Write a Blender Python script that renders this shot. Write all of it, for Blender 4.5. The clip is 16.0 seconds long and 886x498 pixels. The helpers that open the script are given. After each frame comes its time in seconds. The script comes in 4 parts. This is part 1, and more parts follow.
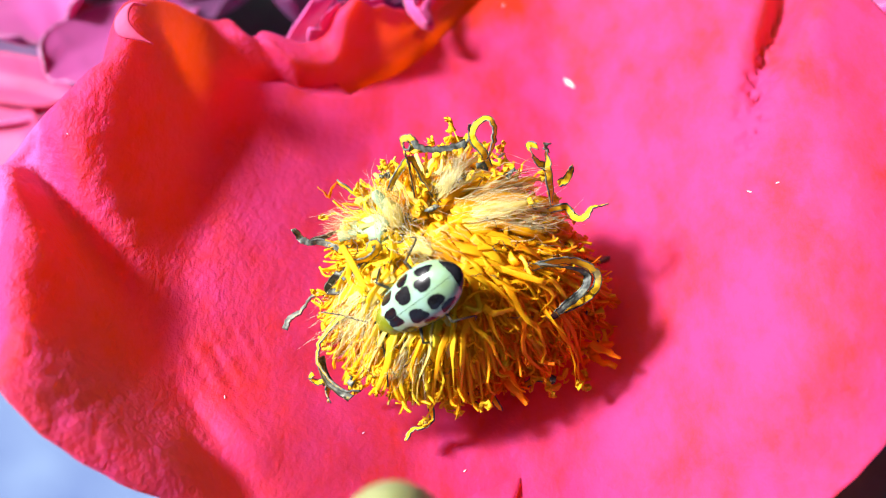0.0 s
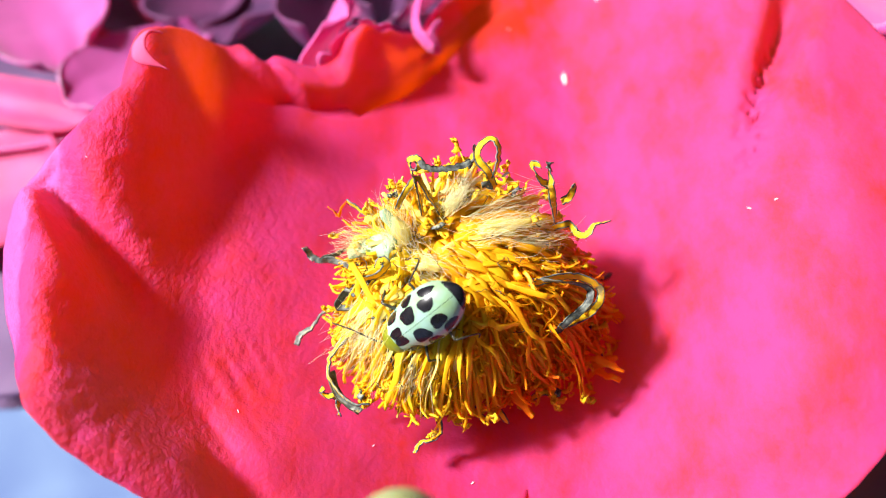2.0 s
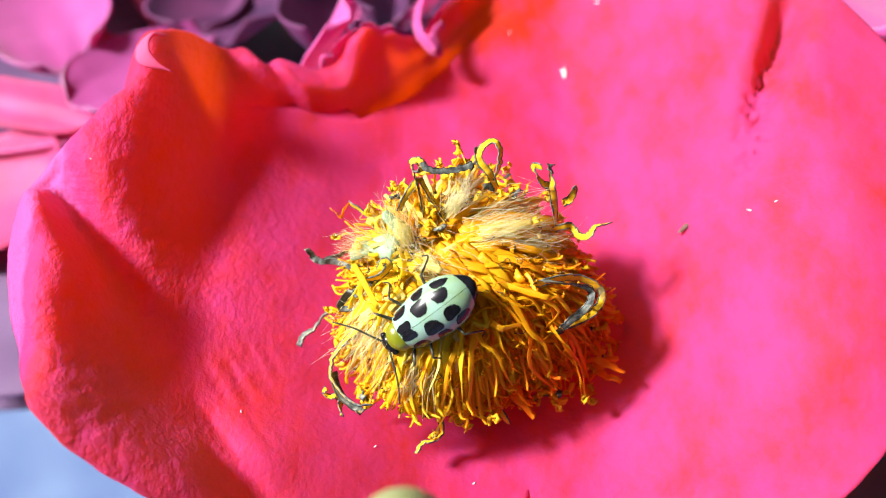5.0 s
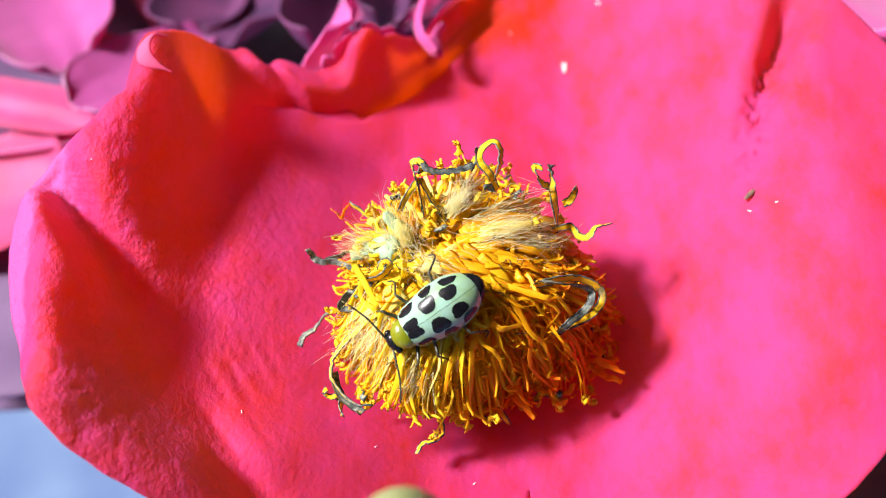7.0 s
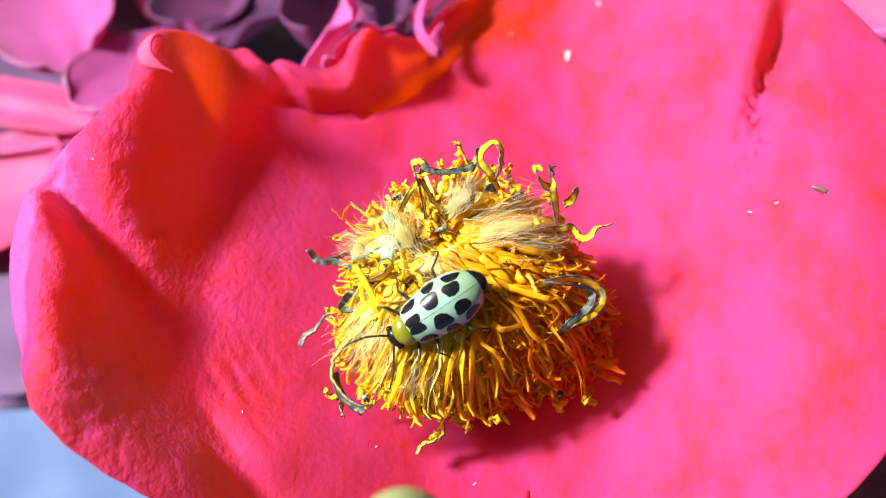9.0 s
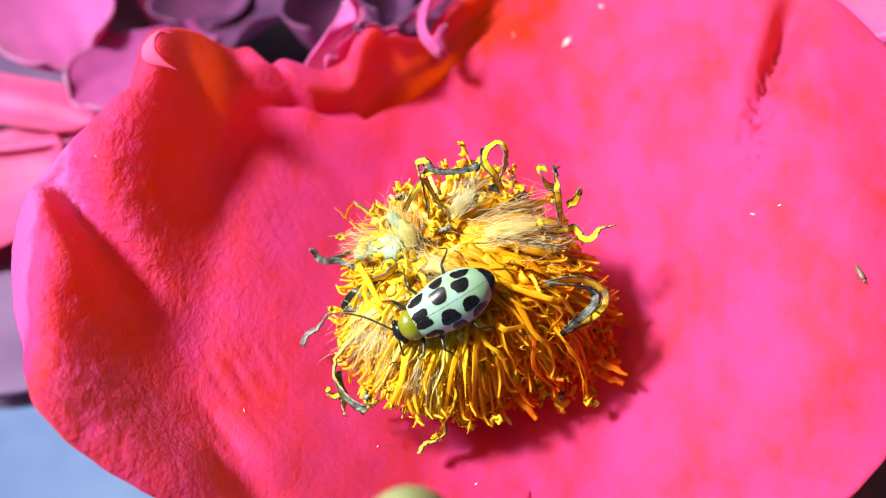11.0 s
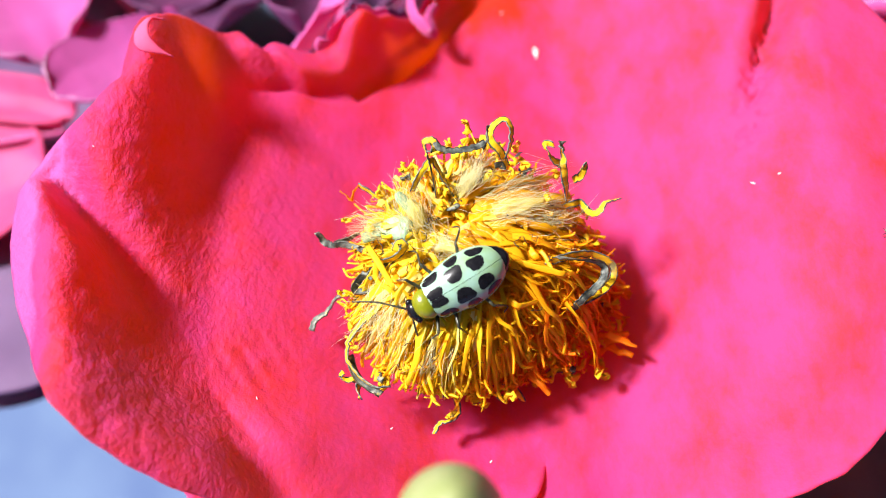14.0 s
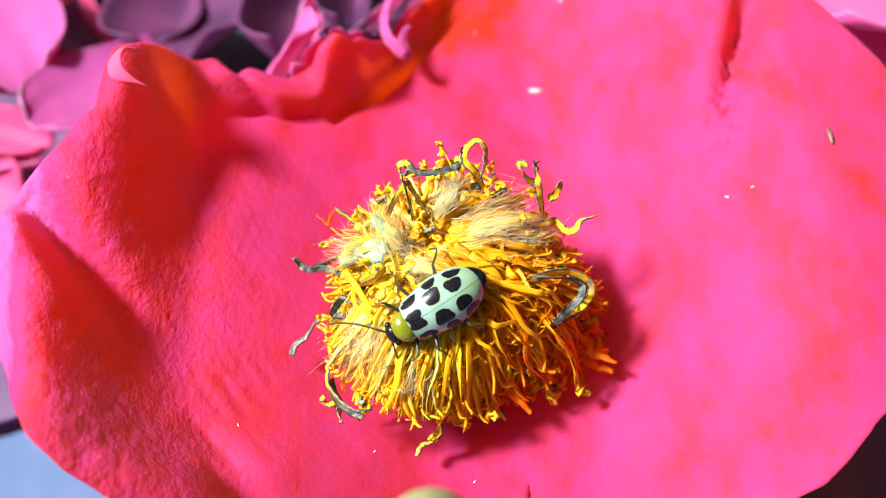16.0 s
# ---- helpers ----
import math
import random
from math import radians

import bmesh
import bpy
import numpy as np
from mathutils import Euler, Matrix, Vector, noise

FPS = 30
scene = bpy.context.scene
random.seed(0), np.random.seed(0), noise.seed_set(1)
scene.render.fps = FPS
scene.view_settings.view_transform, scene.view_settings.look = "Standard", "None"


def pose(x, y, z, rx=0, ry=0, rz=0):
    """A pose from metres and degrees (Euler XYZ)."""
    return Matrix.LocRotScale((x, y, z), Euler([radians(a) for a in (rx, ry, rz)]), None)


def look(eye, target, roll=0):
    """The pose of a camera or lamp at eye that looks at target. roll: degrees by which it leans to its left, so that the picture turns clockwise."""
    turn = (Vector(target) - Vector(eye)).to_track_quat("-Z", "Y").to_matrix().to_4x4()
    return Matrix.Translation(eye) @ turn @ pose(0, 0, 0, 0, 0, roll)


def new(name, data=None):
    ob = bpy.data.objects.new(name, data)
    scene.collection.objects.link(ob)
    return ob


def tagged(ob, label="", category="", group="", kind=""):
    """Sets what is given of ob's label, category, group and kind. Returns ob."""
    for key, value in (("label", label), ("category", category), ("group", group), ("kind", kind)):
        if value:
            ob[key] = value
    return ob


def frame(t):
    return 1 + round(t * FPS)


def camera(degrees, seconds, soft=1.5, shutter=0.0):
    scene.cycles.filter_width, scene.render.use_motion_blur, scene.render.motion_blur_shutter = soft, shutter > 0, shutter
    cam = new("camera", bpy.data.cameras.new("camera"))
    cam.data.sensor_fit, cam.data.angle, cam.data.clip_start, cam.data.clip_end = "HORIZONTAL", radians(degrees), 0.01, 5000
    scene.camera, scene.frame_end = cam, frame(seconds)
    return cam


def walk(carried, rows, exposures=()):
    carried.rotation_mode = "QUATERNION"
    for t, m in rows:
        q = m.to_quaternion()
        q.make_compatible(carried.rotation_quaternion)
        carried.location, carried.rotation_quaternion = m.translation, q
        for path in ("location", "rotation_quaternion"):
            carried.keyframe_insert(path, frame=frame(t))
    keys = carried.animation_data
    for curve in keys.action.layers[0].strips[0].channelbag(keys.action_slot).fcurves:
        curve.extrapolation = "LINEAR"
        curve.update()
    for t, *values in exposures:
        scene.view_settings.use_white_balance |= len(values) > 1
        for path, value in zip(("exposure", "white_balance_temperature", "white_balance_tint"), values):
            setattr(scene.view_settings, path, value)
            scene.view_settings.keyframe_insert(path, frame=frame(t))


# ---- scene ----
# Lengths in the building functions are millimetres; MM turns them into metres.
MM = 0.001
FLOWER = Vector((0, 0, 0.45))          # the middle of the open rose, on its stem above the ground
TURN_A, TURN_B, LEAN = 9.1, 11.35, 6.0   # added lean of bush and lens towards the sun, between these seconds, shifting shadows


def sway(t):
    """How the bush, and the lens held to it, have leant at t seconds to shift the shadows."""
    k = min(max((t - TURN_A) / (TURN_B - TURN_A), 0), 1)
    k = k * k * (3 - 2 * k)
    return Matrix.Translation(FLOWER) @ pose(0, 0, 0, 0, -LEAN * k, 0) @ Matrix.Translation(-FLOWER)


def at(x, y, z, rx=0, ry=0, rz=0):
    """A pose from millimetres round the middle of the rose."""
    return pose(FLOWER.x + x * MM, FLOWER.y + y * MM, FLOWER.z + z * MM, rx, ry, rz)


# ---- camera ----
cam = camera(50, 16.0, soft=1.0)
cam.data.dof.use_dof, cam.data.dof.focus_distance, cam.data.dof.aperture_fstop = True, 0.053, 30.0
PATH = [
    (0.0, -0.23, -30.82, 53.80, 28.59, -0.83, -0.25),
    (0.5, 0.05, -30.93, 54.19, 28.89, -0.24, -0.34),
    (1.0, 0.20, -31.61, 54.94, 29.71, 0.06, -0.20),
    (1.5, 0.14, -31.71, 54.97, 29.79, 0.03, -0.17),
    (2.0, 0.09, -31.74, 55.00, 29.85, 0.01, -0.19),
    (2.5, 0.12, -31.80, 55.04, 29.90, 0.05, -0.15),
    (3.0, 0.00, -31.83, 55.02, 29.96, -0.04, -0.20),
    (3.5, 0.14, -31.76, 55.19, 29.83, 0.09, -0.12),
    (4.0, 0.07, -31.88, 55.23, 29.92, 0.03, -0.15),
    (6.5, 0.01, -31.98, 55.29, 30.03, 0.01, -0.09),
    (7.0, 0.07, -32.01, 55.28, 30.07, 0.07, -0.06),
    (7.5, 0.06, -32.01, 55.25, 30.08, 0.07, -0.06),
    (8.0, -0.03, -32.01, 55.35, 30.06, -0.00, -0.09),
    (8.5, 0.05, -31.99, 55.37, 30.03, 0.08, -0.03),
    (9.0, 0.00, -31.96, 55.36, 30.01, 0.00, 0.00),
    (11.5, -0.70, -32.16, 55.26, 30.23, -0.68, 0.20),
    (12.0, -0.58, -32.11, 55.24, 30.19, -0.52, 0.16),
    (12.5, -0.43, -32.04, 55.31, 30.14, -0.38, 0.20),
    (13.0, -0.26, -32.08, 55.28, 30.15, -0.23, 0.23),
    (13.5, -0.76, -31.85, 54.97, 29.64, -0.66, -0.64),
    (14.0, -3.32, -32.27, 54.91, 29.36, -1.60, -2.85),
    (14.5, -2.95, -31.36, 54.42, 29.64, -1.93, -4.73),
    (15.0, -2.67, -31.64, 55.20, 29.87, -1.50, -4.49),
    (15.5, -2.72, -31.68, 55.24, 29.89, -1.48, -4.46),
    (16.0, -2.72, -32.05, 55.31, 30.27, -1.49, -4.52),
]
SWAY_TIMES = [9.1, 9.35, 9.6, 9.85, 10.1, 10.35, 10.6, 10.85, 11.1, 11.35]


def between(rows, t):
    """The pose of rows at t seconds, straight from row to row."""
    for (t0, m0), (t1, m1) in zip(rows, rows[1:]):
        if t0 <= t <= t1:
            return m0.lerp(m1, (t - t0) / (t1 - t0))
    return rows[-1][1]


def swayed(rows):
    times = sorted({t for t, _ in rows} | set(SWAY_TIMES))
    return [(t, sway(t) @ between(rows, t)) for t in times]


# the lens opens and closes a little as it refocuses
GAIN = [(0.0, 1.29), (3.5, 1.29), (4.2, 1.24), (6.3, 1.09), (8.4, 1.1), (9.0, 1.18), (11.4, 1.04), (13.5, 1.06), (14.0, 1.14), (14.5, 1.23), (15.0, 1.23), (15.5, 1.14), (16.0, 1.14)]
walk(cam, swayed([(t, at(*v)) for t, *v in PATH]), exposures=GAIN)

# ---- light ----
SUN = Vector((-0.94, 0.14, 0.88)).normalized()
world = bpy.data.worlds.new("sky")
scene.world = world
world.use_nodes = True
wn = world.node_tree.nodes
sky = wn.new("ShaderNodeTexSky")
sky.sky_type, sky.sun_disc = "NISHITA", False
sky.sun_elevation = math.asin(SUN.z)
sky.sun_rotation = math.atan2(SUN.x, SUN.y)
sky.air_density, sky.dust_density, sky.ozone_density = 0.12, 7.0, 0.0
world.node_tree.links.new(sky.outputs[0], wn["Background"].inputs[0])
wn["Background"].inputs[1].default_value = 0.021
sun = new("sun", bpy.data.lights.new("sun", "SUN"))
sun.data.energy, sun.data.angle, sun.data.color = 4.4, radians(9.0), (1.0, 0.97, 0.97)
sun.matrix_world = look(SUN * 2, (0, 0, 0))
scene.view_settings.exposure = 1.18


# ---- materials ----
def material(name):
    m = bpy.data.materials.new(name)
    m.use_nodes = True
    n = m.node_tree.nodes
    return m, n, m.node_tree.links, n["Principled BSDF"]


def noise_node(n, links, scale, detail=4, rough=0.55, stretch=(1, 1, 1)):
    co = n.new("ShaderNodeTexCoord")
    mp = n.new("ShaderNodeMapping")
    mp.inputs["Scale"].default_value = [s * 1000 for s in stretch]
    tx = n.new("ShaderNodeTexNoise")
    tx.inputs["Scale"].default_value = scale
    tx.inputs["Detail"].default_value = detail
    tx.inputs["Roughness"].default_value = rough
    links.new(co.outputs["Object"], mp.inputs[0])
    links.new(mp.outputs[0], tx.inputs["Vector"])
    return tx


def ramp(n, links, src, stops):
    r = n.new("ShaderNodeValToRGB")
    e = r.color_ramp.elements
    while len(e) < len(stops):
        e.new(0.5)
    for el, (p, c) in zip(e, stops):
        el.position, el.color = p, (*c, 1)
    links.new(src, r.inputs[0])
    return r


def bump(n, links, src, b, strength, mm):
    bp = n.new("ShaderNodeBump")
    bp.inputs["Strength"].default_value = strength
    bp.inputs["Distance"].default_value = mm * MM
    links.new(src, bp.inputs["Height"])
    if b is not None:
        links.new(bp.outputs[0], b.inputs["Normal"])
    return bp


def leafy(name, stops, glow, thin, scale=0.25, rough=0.5, fine=3.0, relief=0.05, spec=0.3, sheen=0.0, tint=(1, 1, 1), stretch=(1, 1, 1)):
    """A thin living tissue: colour in two scales, fine relief, light coming through it in the colour glow."""
    m, n, links, b = material(name)
    big = noise_node(n, links, scale, 5, 0.55, stretch)
    col = ramp(n, links, big.outputs[0], stops)
    links.new(col.outputs[0], b.inputs["Base Color"])
    b.inputs["Roughness"].default_value = rough
    b.inputs["Specular IOR Level"].default_value = spec
    b.inputs["Sheen Weight"].default_value = sheen
    b.inputs["Sheen Tint"].default_value = (*tint, 1)
    b.inputs["Specular Tint"].default_value = (*tint, 1)
    b.inputs["Sheen Roughness"].default_value = 0.5
    small = noise_node(n, links, fine, 3)
    bp = bump(n, links, small.outputs[0], b, 0.6, relief)
    tr = n.new("ShaderNodeBsdfTranslucent")
    tr.inputs[0].default_value = (*glow, 1)
    links.new(bp.outputs[0], tr.inputs["Normal"])
    mix = n.new("ShaderNodeMixShader")
    mix.inputs[0].default_value = thin
    links.new(b.outputs[0], mix.inputs[1])
    links.new(tr.outputs[0], mix.inputs[2])
    links.new(mix.outputs[0], n["Material Output"].inputs[0])
    return m


def coated(name, stops, scale, rough, spec=0.5, coat=0.0, relief=0.0, fine=4.0):
    m, n, links, b = material(name)
    big = noise_node(n, links, scale, 4)
    col = ramp(n, links, big.outputs[0], stops)
    links.new(col.outputs[0], b.inputs["Base Color"])
    b.inputs["Roughness"].default_value = rough
    b.inputs["Specular IOR Level"].default_value = spec
    b.inputs["Coat Weight"].default_value = coat
    b.inputs["Coat Roughness"].default_value = 0.08
    if relief:
        bump(n, links, noise_node(n, links, fine, 3).outputs[0], b, 0.6, relief)
    return m


# the last, mauve stop stands for the sheen on the rolled lip
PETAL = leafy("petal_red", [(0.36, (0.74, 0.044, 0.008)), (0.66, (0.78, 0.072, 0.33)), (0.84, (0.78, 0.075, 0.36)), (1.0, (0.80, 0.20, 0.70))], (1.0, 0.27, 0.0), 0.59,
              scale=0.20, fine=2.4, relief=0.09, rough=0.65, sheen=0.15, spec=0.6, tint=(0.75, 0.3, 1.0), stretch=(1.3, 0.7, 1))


def wrinkle(mat):
    """Leathery pores where the petal is weathered, along its lip; light and shade in its colours."""
    n, links = mat.node_tree.nodes, mat.node_tree.links
    co = n.new("ShaderNodeTexCoord")
    xyz = n.new("ShaderNodeSeparateXYZ")
    links.new(co.outputs["Object"], xyz.inputs[0])
    zone = n.new("ShaderNodeMapRange")
    zone.inputs["From Min"].default_value, zone.inputs["From Max"].default_value = -0.006, -0.017
    links.new(xyz.outputs["X"], zone.inputs["Value"])
    pores = noise_node(n, links, 2.1, 3, 0.6, (1, 0.7, 1))
    prod = n.new("ShaderNodeMath")
    prod.operation = "MULTIPLY"
    links.new(zone.outputs[0], prod.inputs[0])
    links.new(pores.outputs[0], prod.inputs[1])
    bp = bump(n, links, prod.outputs[0], None, 1.0, 0.22)
    for node in n:
        if node.type == "BUMP" and node != bp:
            links.new(bp.outputs[0], node.inputs["Normal"])
    # slightly redder on the sunward side, fold shade put in the colour; pinker elsewhere
    shade_hue = n.new("ShaderNodeMapRange")
    shade_hue.inputs["From Min"].default_value, shade_hue.inputs["From Max"].default_value = -0.0175, -0.0105
    shade_hue.inputs["To Min"].default_value, shade_hue.inputs["To Max"].default_value = 0.06, 0.08
    links.new(xyz.outputs["X"], shade_hue.inputs["Value"])
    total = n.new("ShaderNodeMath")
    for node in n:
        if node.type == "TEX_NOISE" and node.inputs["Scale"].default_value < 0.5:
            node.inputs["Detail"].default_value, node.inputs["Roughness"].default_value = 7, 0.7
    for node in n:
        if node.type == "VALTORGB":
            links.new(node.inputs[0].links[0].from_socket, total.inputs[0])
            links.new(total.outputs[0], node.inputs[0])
    # pinker again on the rolled lip, sunlit sheen painted in, and towards the front
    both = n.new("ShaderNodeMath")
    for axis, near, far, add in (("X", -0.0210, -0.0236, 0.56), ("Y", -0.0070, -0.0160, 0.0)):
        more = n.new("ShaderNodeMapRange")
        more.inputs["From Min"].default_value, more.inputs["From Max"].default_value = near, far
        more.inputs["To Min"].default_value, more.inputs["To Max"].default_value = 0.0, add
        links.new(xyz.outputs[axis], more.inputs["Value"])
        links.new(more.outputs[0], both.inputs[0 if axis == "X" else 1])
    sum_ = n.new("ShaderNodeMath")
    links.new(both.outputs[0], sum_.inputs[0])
    links.new(shade_hue.outputs[0], sum_.inputs[1])
    # backlight through the thin back edge, painted as an orange patch
    away = n.new("ShaderNodeVectorMath")
    away.operation = "DISTANCE"
    away.inputs[1].default_value = (0.0045, 0.0215, 0.001)
    links.new(co.outputs["Object"], away.inputs[0])
    backlit_flush = n.new("ShaderNodeMapRange")
    backlit_flush.inputs["From Min"].default_value, backlit_flush.inputs["From Max"].default_value = 0.0055, 0.0025
    backlit_flush.inputs["To Min"].default_value, backlit_flush.inputs["To Max"].default_value = 0.0, -0.26
    links.new(away.outputs["Value"], backlit_flush.inputs["Value"])
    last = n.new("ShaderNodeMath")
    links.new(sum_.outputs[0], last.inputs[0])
    links.new(backlit_flush.outputs[0], last.inputs[1])
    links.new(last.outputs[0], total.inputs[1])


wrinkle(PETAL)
PETAL_UNDER = leafy("petal_underside", [(0.36, (0.74, 0.10, 0.10)), (0.66, (0.78, 0.14, 0.36))], (1.0, 0.34, 0.0), 0.64, scale=0.20, fine=2.4, relief=0.05, rough=0.65)
PETAL_PALE = leafy("petal_mauve", [(0.3, (0.66, 0.08, 0.34)), (0.7, (0.76, 0.15, 0.52))], (0.9, 0.06, 0.3), 0.35,
                   scale=0.15, fine=2.0, relief=0.06, rough=0.5, sheen=0.3)
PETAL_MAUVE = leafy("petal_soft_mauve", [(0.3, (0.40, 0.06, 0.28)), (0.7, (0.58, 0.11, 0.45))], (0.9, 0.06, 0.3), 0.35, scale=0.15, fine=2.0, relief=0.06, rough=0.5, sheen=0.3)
PETAL_ROSY = leafy("petal_rosy", [(0.3, (0.62, 0.05, 0.18)), (0.7, (0.74, 0.10, 0.34))], (0.9, 0.08, 0.1), 0.35, scale=0.15, fine=2.0, relief=0.06, rough=0.55, sheen=0.2)
# dull purple, also for backing petals that stand for shaded gaps
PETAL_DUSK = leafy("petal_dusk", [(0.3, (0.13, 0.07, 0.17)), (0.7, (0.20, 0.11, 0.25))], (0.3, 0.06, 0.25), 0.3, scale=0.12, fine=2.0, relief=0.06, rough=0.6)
PETAL_TIP = leafy("petal_pink", [(0.3, (0.78, 0.10, 0.24)), (0.7, (0.84, 0.16, 0.34))], (1.0, 0.2, 0.2), 0.3, scale=0.4, fine=3.0, relief=0.04, rough=0.7, spec=0.15)
PETAL_EDGE = leafy("petal_edge", [(0.3, (0.55, 0.22, 0.45)), (0.7, (0.80, 0.50, 0.75))], (0.8, 0.4, 0.6), 0.3, scale=0.6, fine=3.0, relief=0.05)
# mauve petals in shade, the shade put into this dark colour
PETAL_SHADED = leafy("petal_shaded", [(0.35, (0.07, 0.03, 0.09)), (0.65, (0.25, 0.065, 0.19))], (0.4, 0.03, 0.12), 0.3, scale=0.15, fine=2.0, relief=0.06, rough=0.5, sheen=0.0)
FILAMENT = leafy("filament_yellow", [(0.3, (1.0, 0.44, 0.006)), (0.7, (1.0, 0.62, 0.014))], (1.0, 0.76, 0.04), 0.48,
                 scale=0.6, fine=5.0, relief=0.03, rough=0.45)
ANTHER = leafy("anther_yellow", [(0.35, (1.0, 0.66, 0.01)), (0.62, (1.0, 0.58, 0.02)), (0.72, (0.30, 0.24, 0.10))], (0.9, 0.5, 0.0), 0.15,
               scale=0.8, fine=6.0, relief=0.08, rough=0.6)
WITHERED = coated("withered_grey", [(0.35, (0.02, 0.024, 0.024)), (0.5, (0.11, 0.125, 0.11)), (0.62, (0.24, 0.26, 0.22)), (0.75, (0.6, 0.45, 0.05))], 2.2, 0.6, relief=0.08)
# lemon sunward, amber shadeward: light put into the colour; a few curls are amber
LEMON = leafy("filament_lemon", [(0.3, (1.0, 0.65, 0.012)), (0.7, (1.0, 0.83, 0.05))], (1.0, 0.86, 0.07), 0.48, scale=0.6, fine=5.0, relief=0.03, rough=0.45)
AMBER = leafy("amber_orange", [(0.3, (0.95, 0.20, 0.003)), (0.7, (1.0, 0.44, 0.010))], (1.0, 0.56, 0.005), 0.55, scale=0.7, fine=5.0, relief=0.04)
GOLD = leafy("heart_gold", [(0.3, (1.0, 0.50, 0.008)), (0.7, (1.0, 0.70, 0.03))], (1.0, 0.75, 0.03), 0.15, scale=0.5, fine=3.0, relief=0.3)
STYLE = leafy("style_pale", [(0.3, (1.0, 0.76, 0.10)), (0.65, (1.0, 0.90, 0.36))], (1.0, 0.90, 0.3), 0.45, scale=0.5, fine=3.0, relief=0.15, rough=0.6)
MINT = leafy("style_mint", [(0.3, (0.28, 0.46, 0.28)), (0.7, (0.46, 0.62, 0.42))], (0.5, 0.7, 0.3), 0.2, scale=0.6, fine=4.0, relief=0.1, rough=0.6)
HAIR = leafy("hair_white", [(0.3, (1.0, 0.96, 0.52)), (0.7, (1.0, 0.99, 0.80))], (1.0, 0.96, 0.62), 0.5, scale=0.6, fine=4.0, relief=0.01)
# navy of the shaded gaps, put into the colour of added leaf shapes
GAP_SHADE = leafy("gap_shade", [(0.3, (0.08, 0.10, 0.17)), (0.7, (0.12, 0.14, 0.22))], (0.05, 0.12, 0.03), 0.1, scale=0.2, fine=1.5, relief=0.1)
GREEN = leafy("stem_green", [(0.3, (0.10, 0.20, 0.04)), (0.7, (0.18, 0.30, 0.07))], (0.2, 0.4, 0.05), 0.1, scale=0.2, fine=2.0, relief=0.1)
BUD = leafy("bud_green", [(0.3, (0.26, 0.30, 0.10)), (0.7, (0.40, 0.45, 0.24))], (0.6, 0.7, 0.2), 0.15, scale=0.4, fine=3.0, relief=0.05)
ELYTRON = coated("elytron_pale_green", [(0.30, (0.23, 0.37, 0.15)), (0.55, (0.29, 0.47, 0.38))], 0.5, 0.24, 0.5, 0.35)
BLACK = coated("beetle_black", [(0.3, (0.005, 0.005, 0.007)), (0.7, (0.012, 0.012, 0.016))], 2.0, 0.24, 0.3, 0.05)
OLIVE = coated("pronotum_olive", [(0.3, (0.15, 0.175, 0.004)), (0.7, (0.24, 0.26, 0.01))], 0.9, 0.3, 0.5, 0.4, relief=0.02, fine=8.0)
LEG = coated("leg_dark", [(0.3, (0.02, 0.02, 0.015)), (0.7, (0.08, 0.08, 0.05))], 1.5, 0.35)
THREAD = coated("thread_dark", [(0.3, (0.015, 0.012, 0.008)), (0.7, (0.10, 0.06, 0.02))], 2.0, 0.5)
CHALK = coated("chalk_white", [(0.3, (0.75, 0.72, 0.66)), (0.7, (0.88, 0.86, 0.8))], 3.0, 0.5)
BROWN = coated("thrips_brown", [(0.3, (0.10, 0.05, 0.04)), (0.7, (0.30, 0.18, 0.14))], 3.0, 0.4)
CONCRETE = coated("ground_pale_blue", [(0.3, (0.09, 0.14, 0.31)), (0.7, (0.17, 0.25, 0.42))], 0.02, 0.85, 0.2, relief=1.0, fine=0.3)


# ---- helpers for shapes ----
def part(name, bm, mat, parent=None, label="", smooth=True, matrix=None):
    """Links a bmesh, in millimetres, as one mesh object."""
    bmesh.ops.scale(bm, vec=(MM, MM, MM), verts=bm.verts)
    me = bpy.data.meshes.new(name)
    if smooth:
        for f in bm.faces:
            f.smooth = True
    bm.to_mesh(me)
    bm.free()
    me.materials.append(mat)
    ob = new(name, me)
    if parent is not None:
        ob.parent = parent
    if matrix is not None:
        ob.matrix_basis = matrix
    return tagged(ob, label)


def thing(name, matrix, label, category, group=""):
    ob = new(name)
    ob.empty_display_size = 0.002
    ob.matrix_basis = matrix
    return tagged(ob, label, category, group)


def smooth_line(pts, per=5):
    """A Catmull-Rom line through the points."""
    p = [Vector(q) for q in pts]
    p = [2 * p[0] - p[1]] + p + [2 * p[-1] - p[-2]]
    out = []
    for a, b, c, d in zip(p, p[1:], p[2:], p[3:]):
        for i in range(per):
            t = i / per
            out.append(0.5 * (2 * b + (c - a) * t + (2 * a - 5 * b + 4 * c - d) * t * t + (3 * b - a - 3 * c + d) * t ** 3))
    out.append(p[-2])
    return out


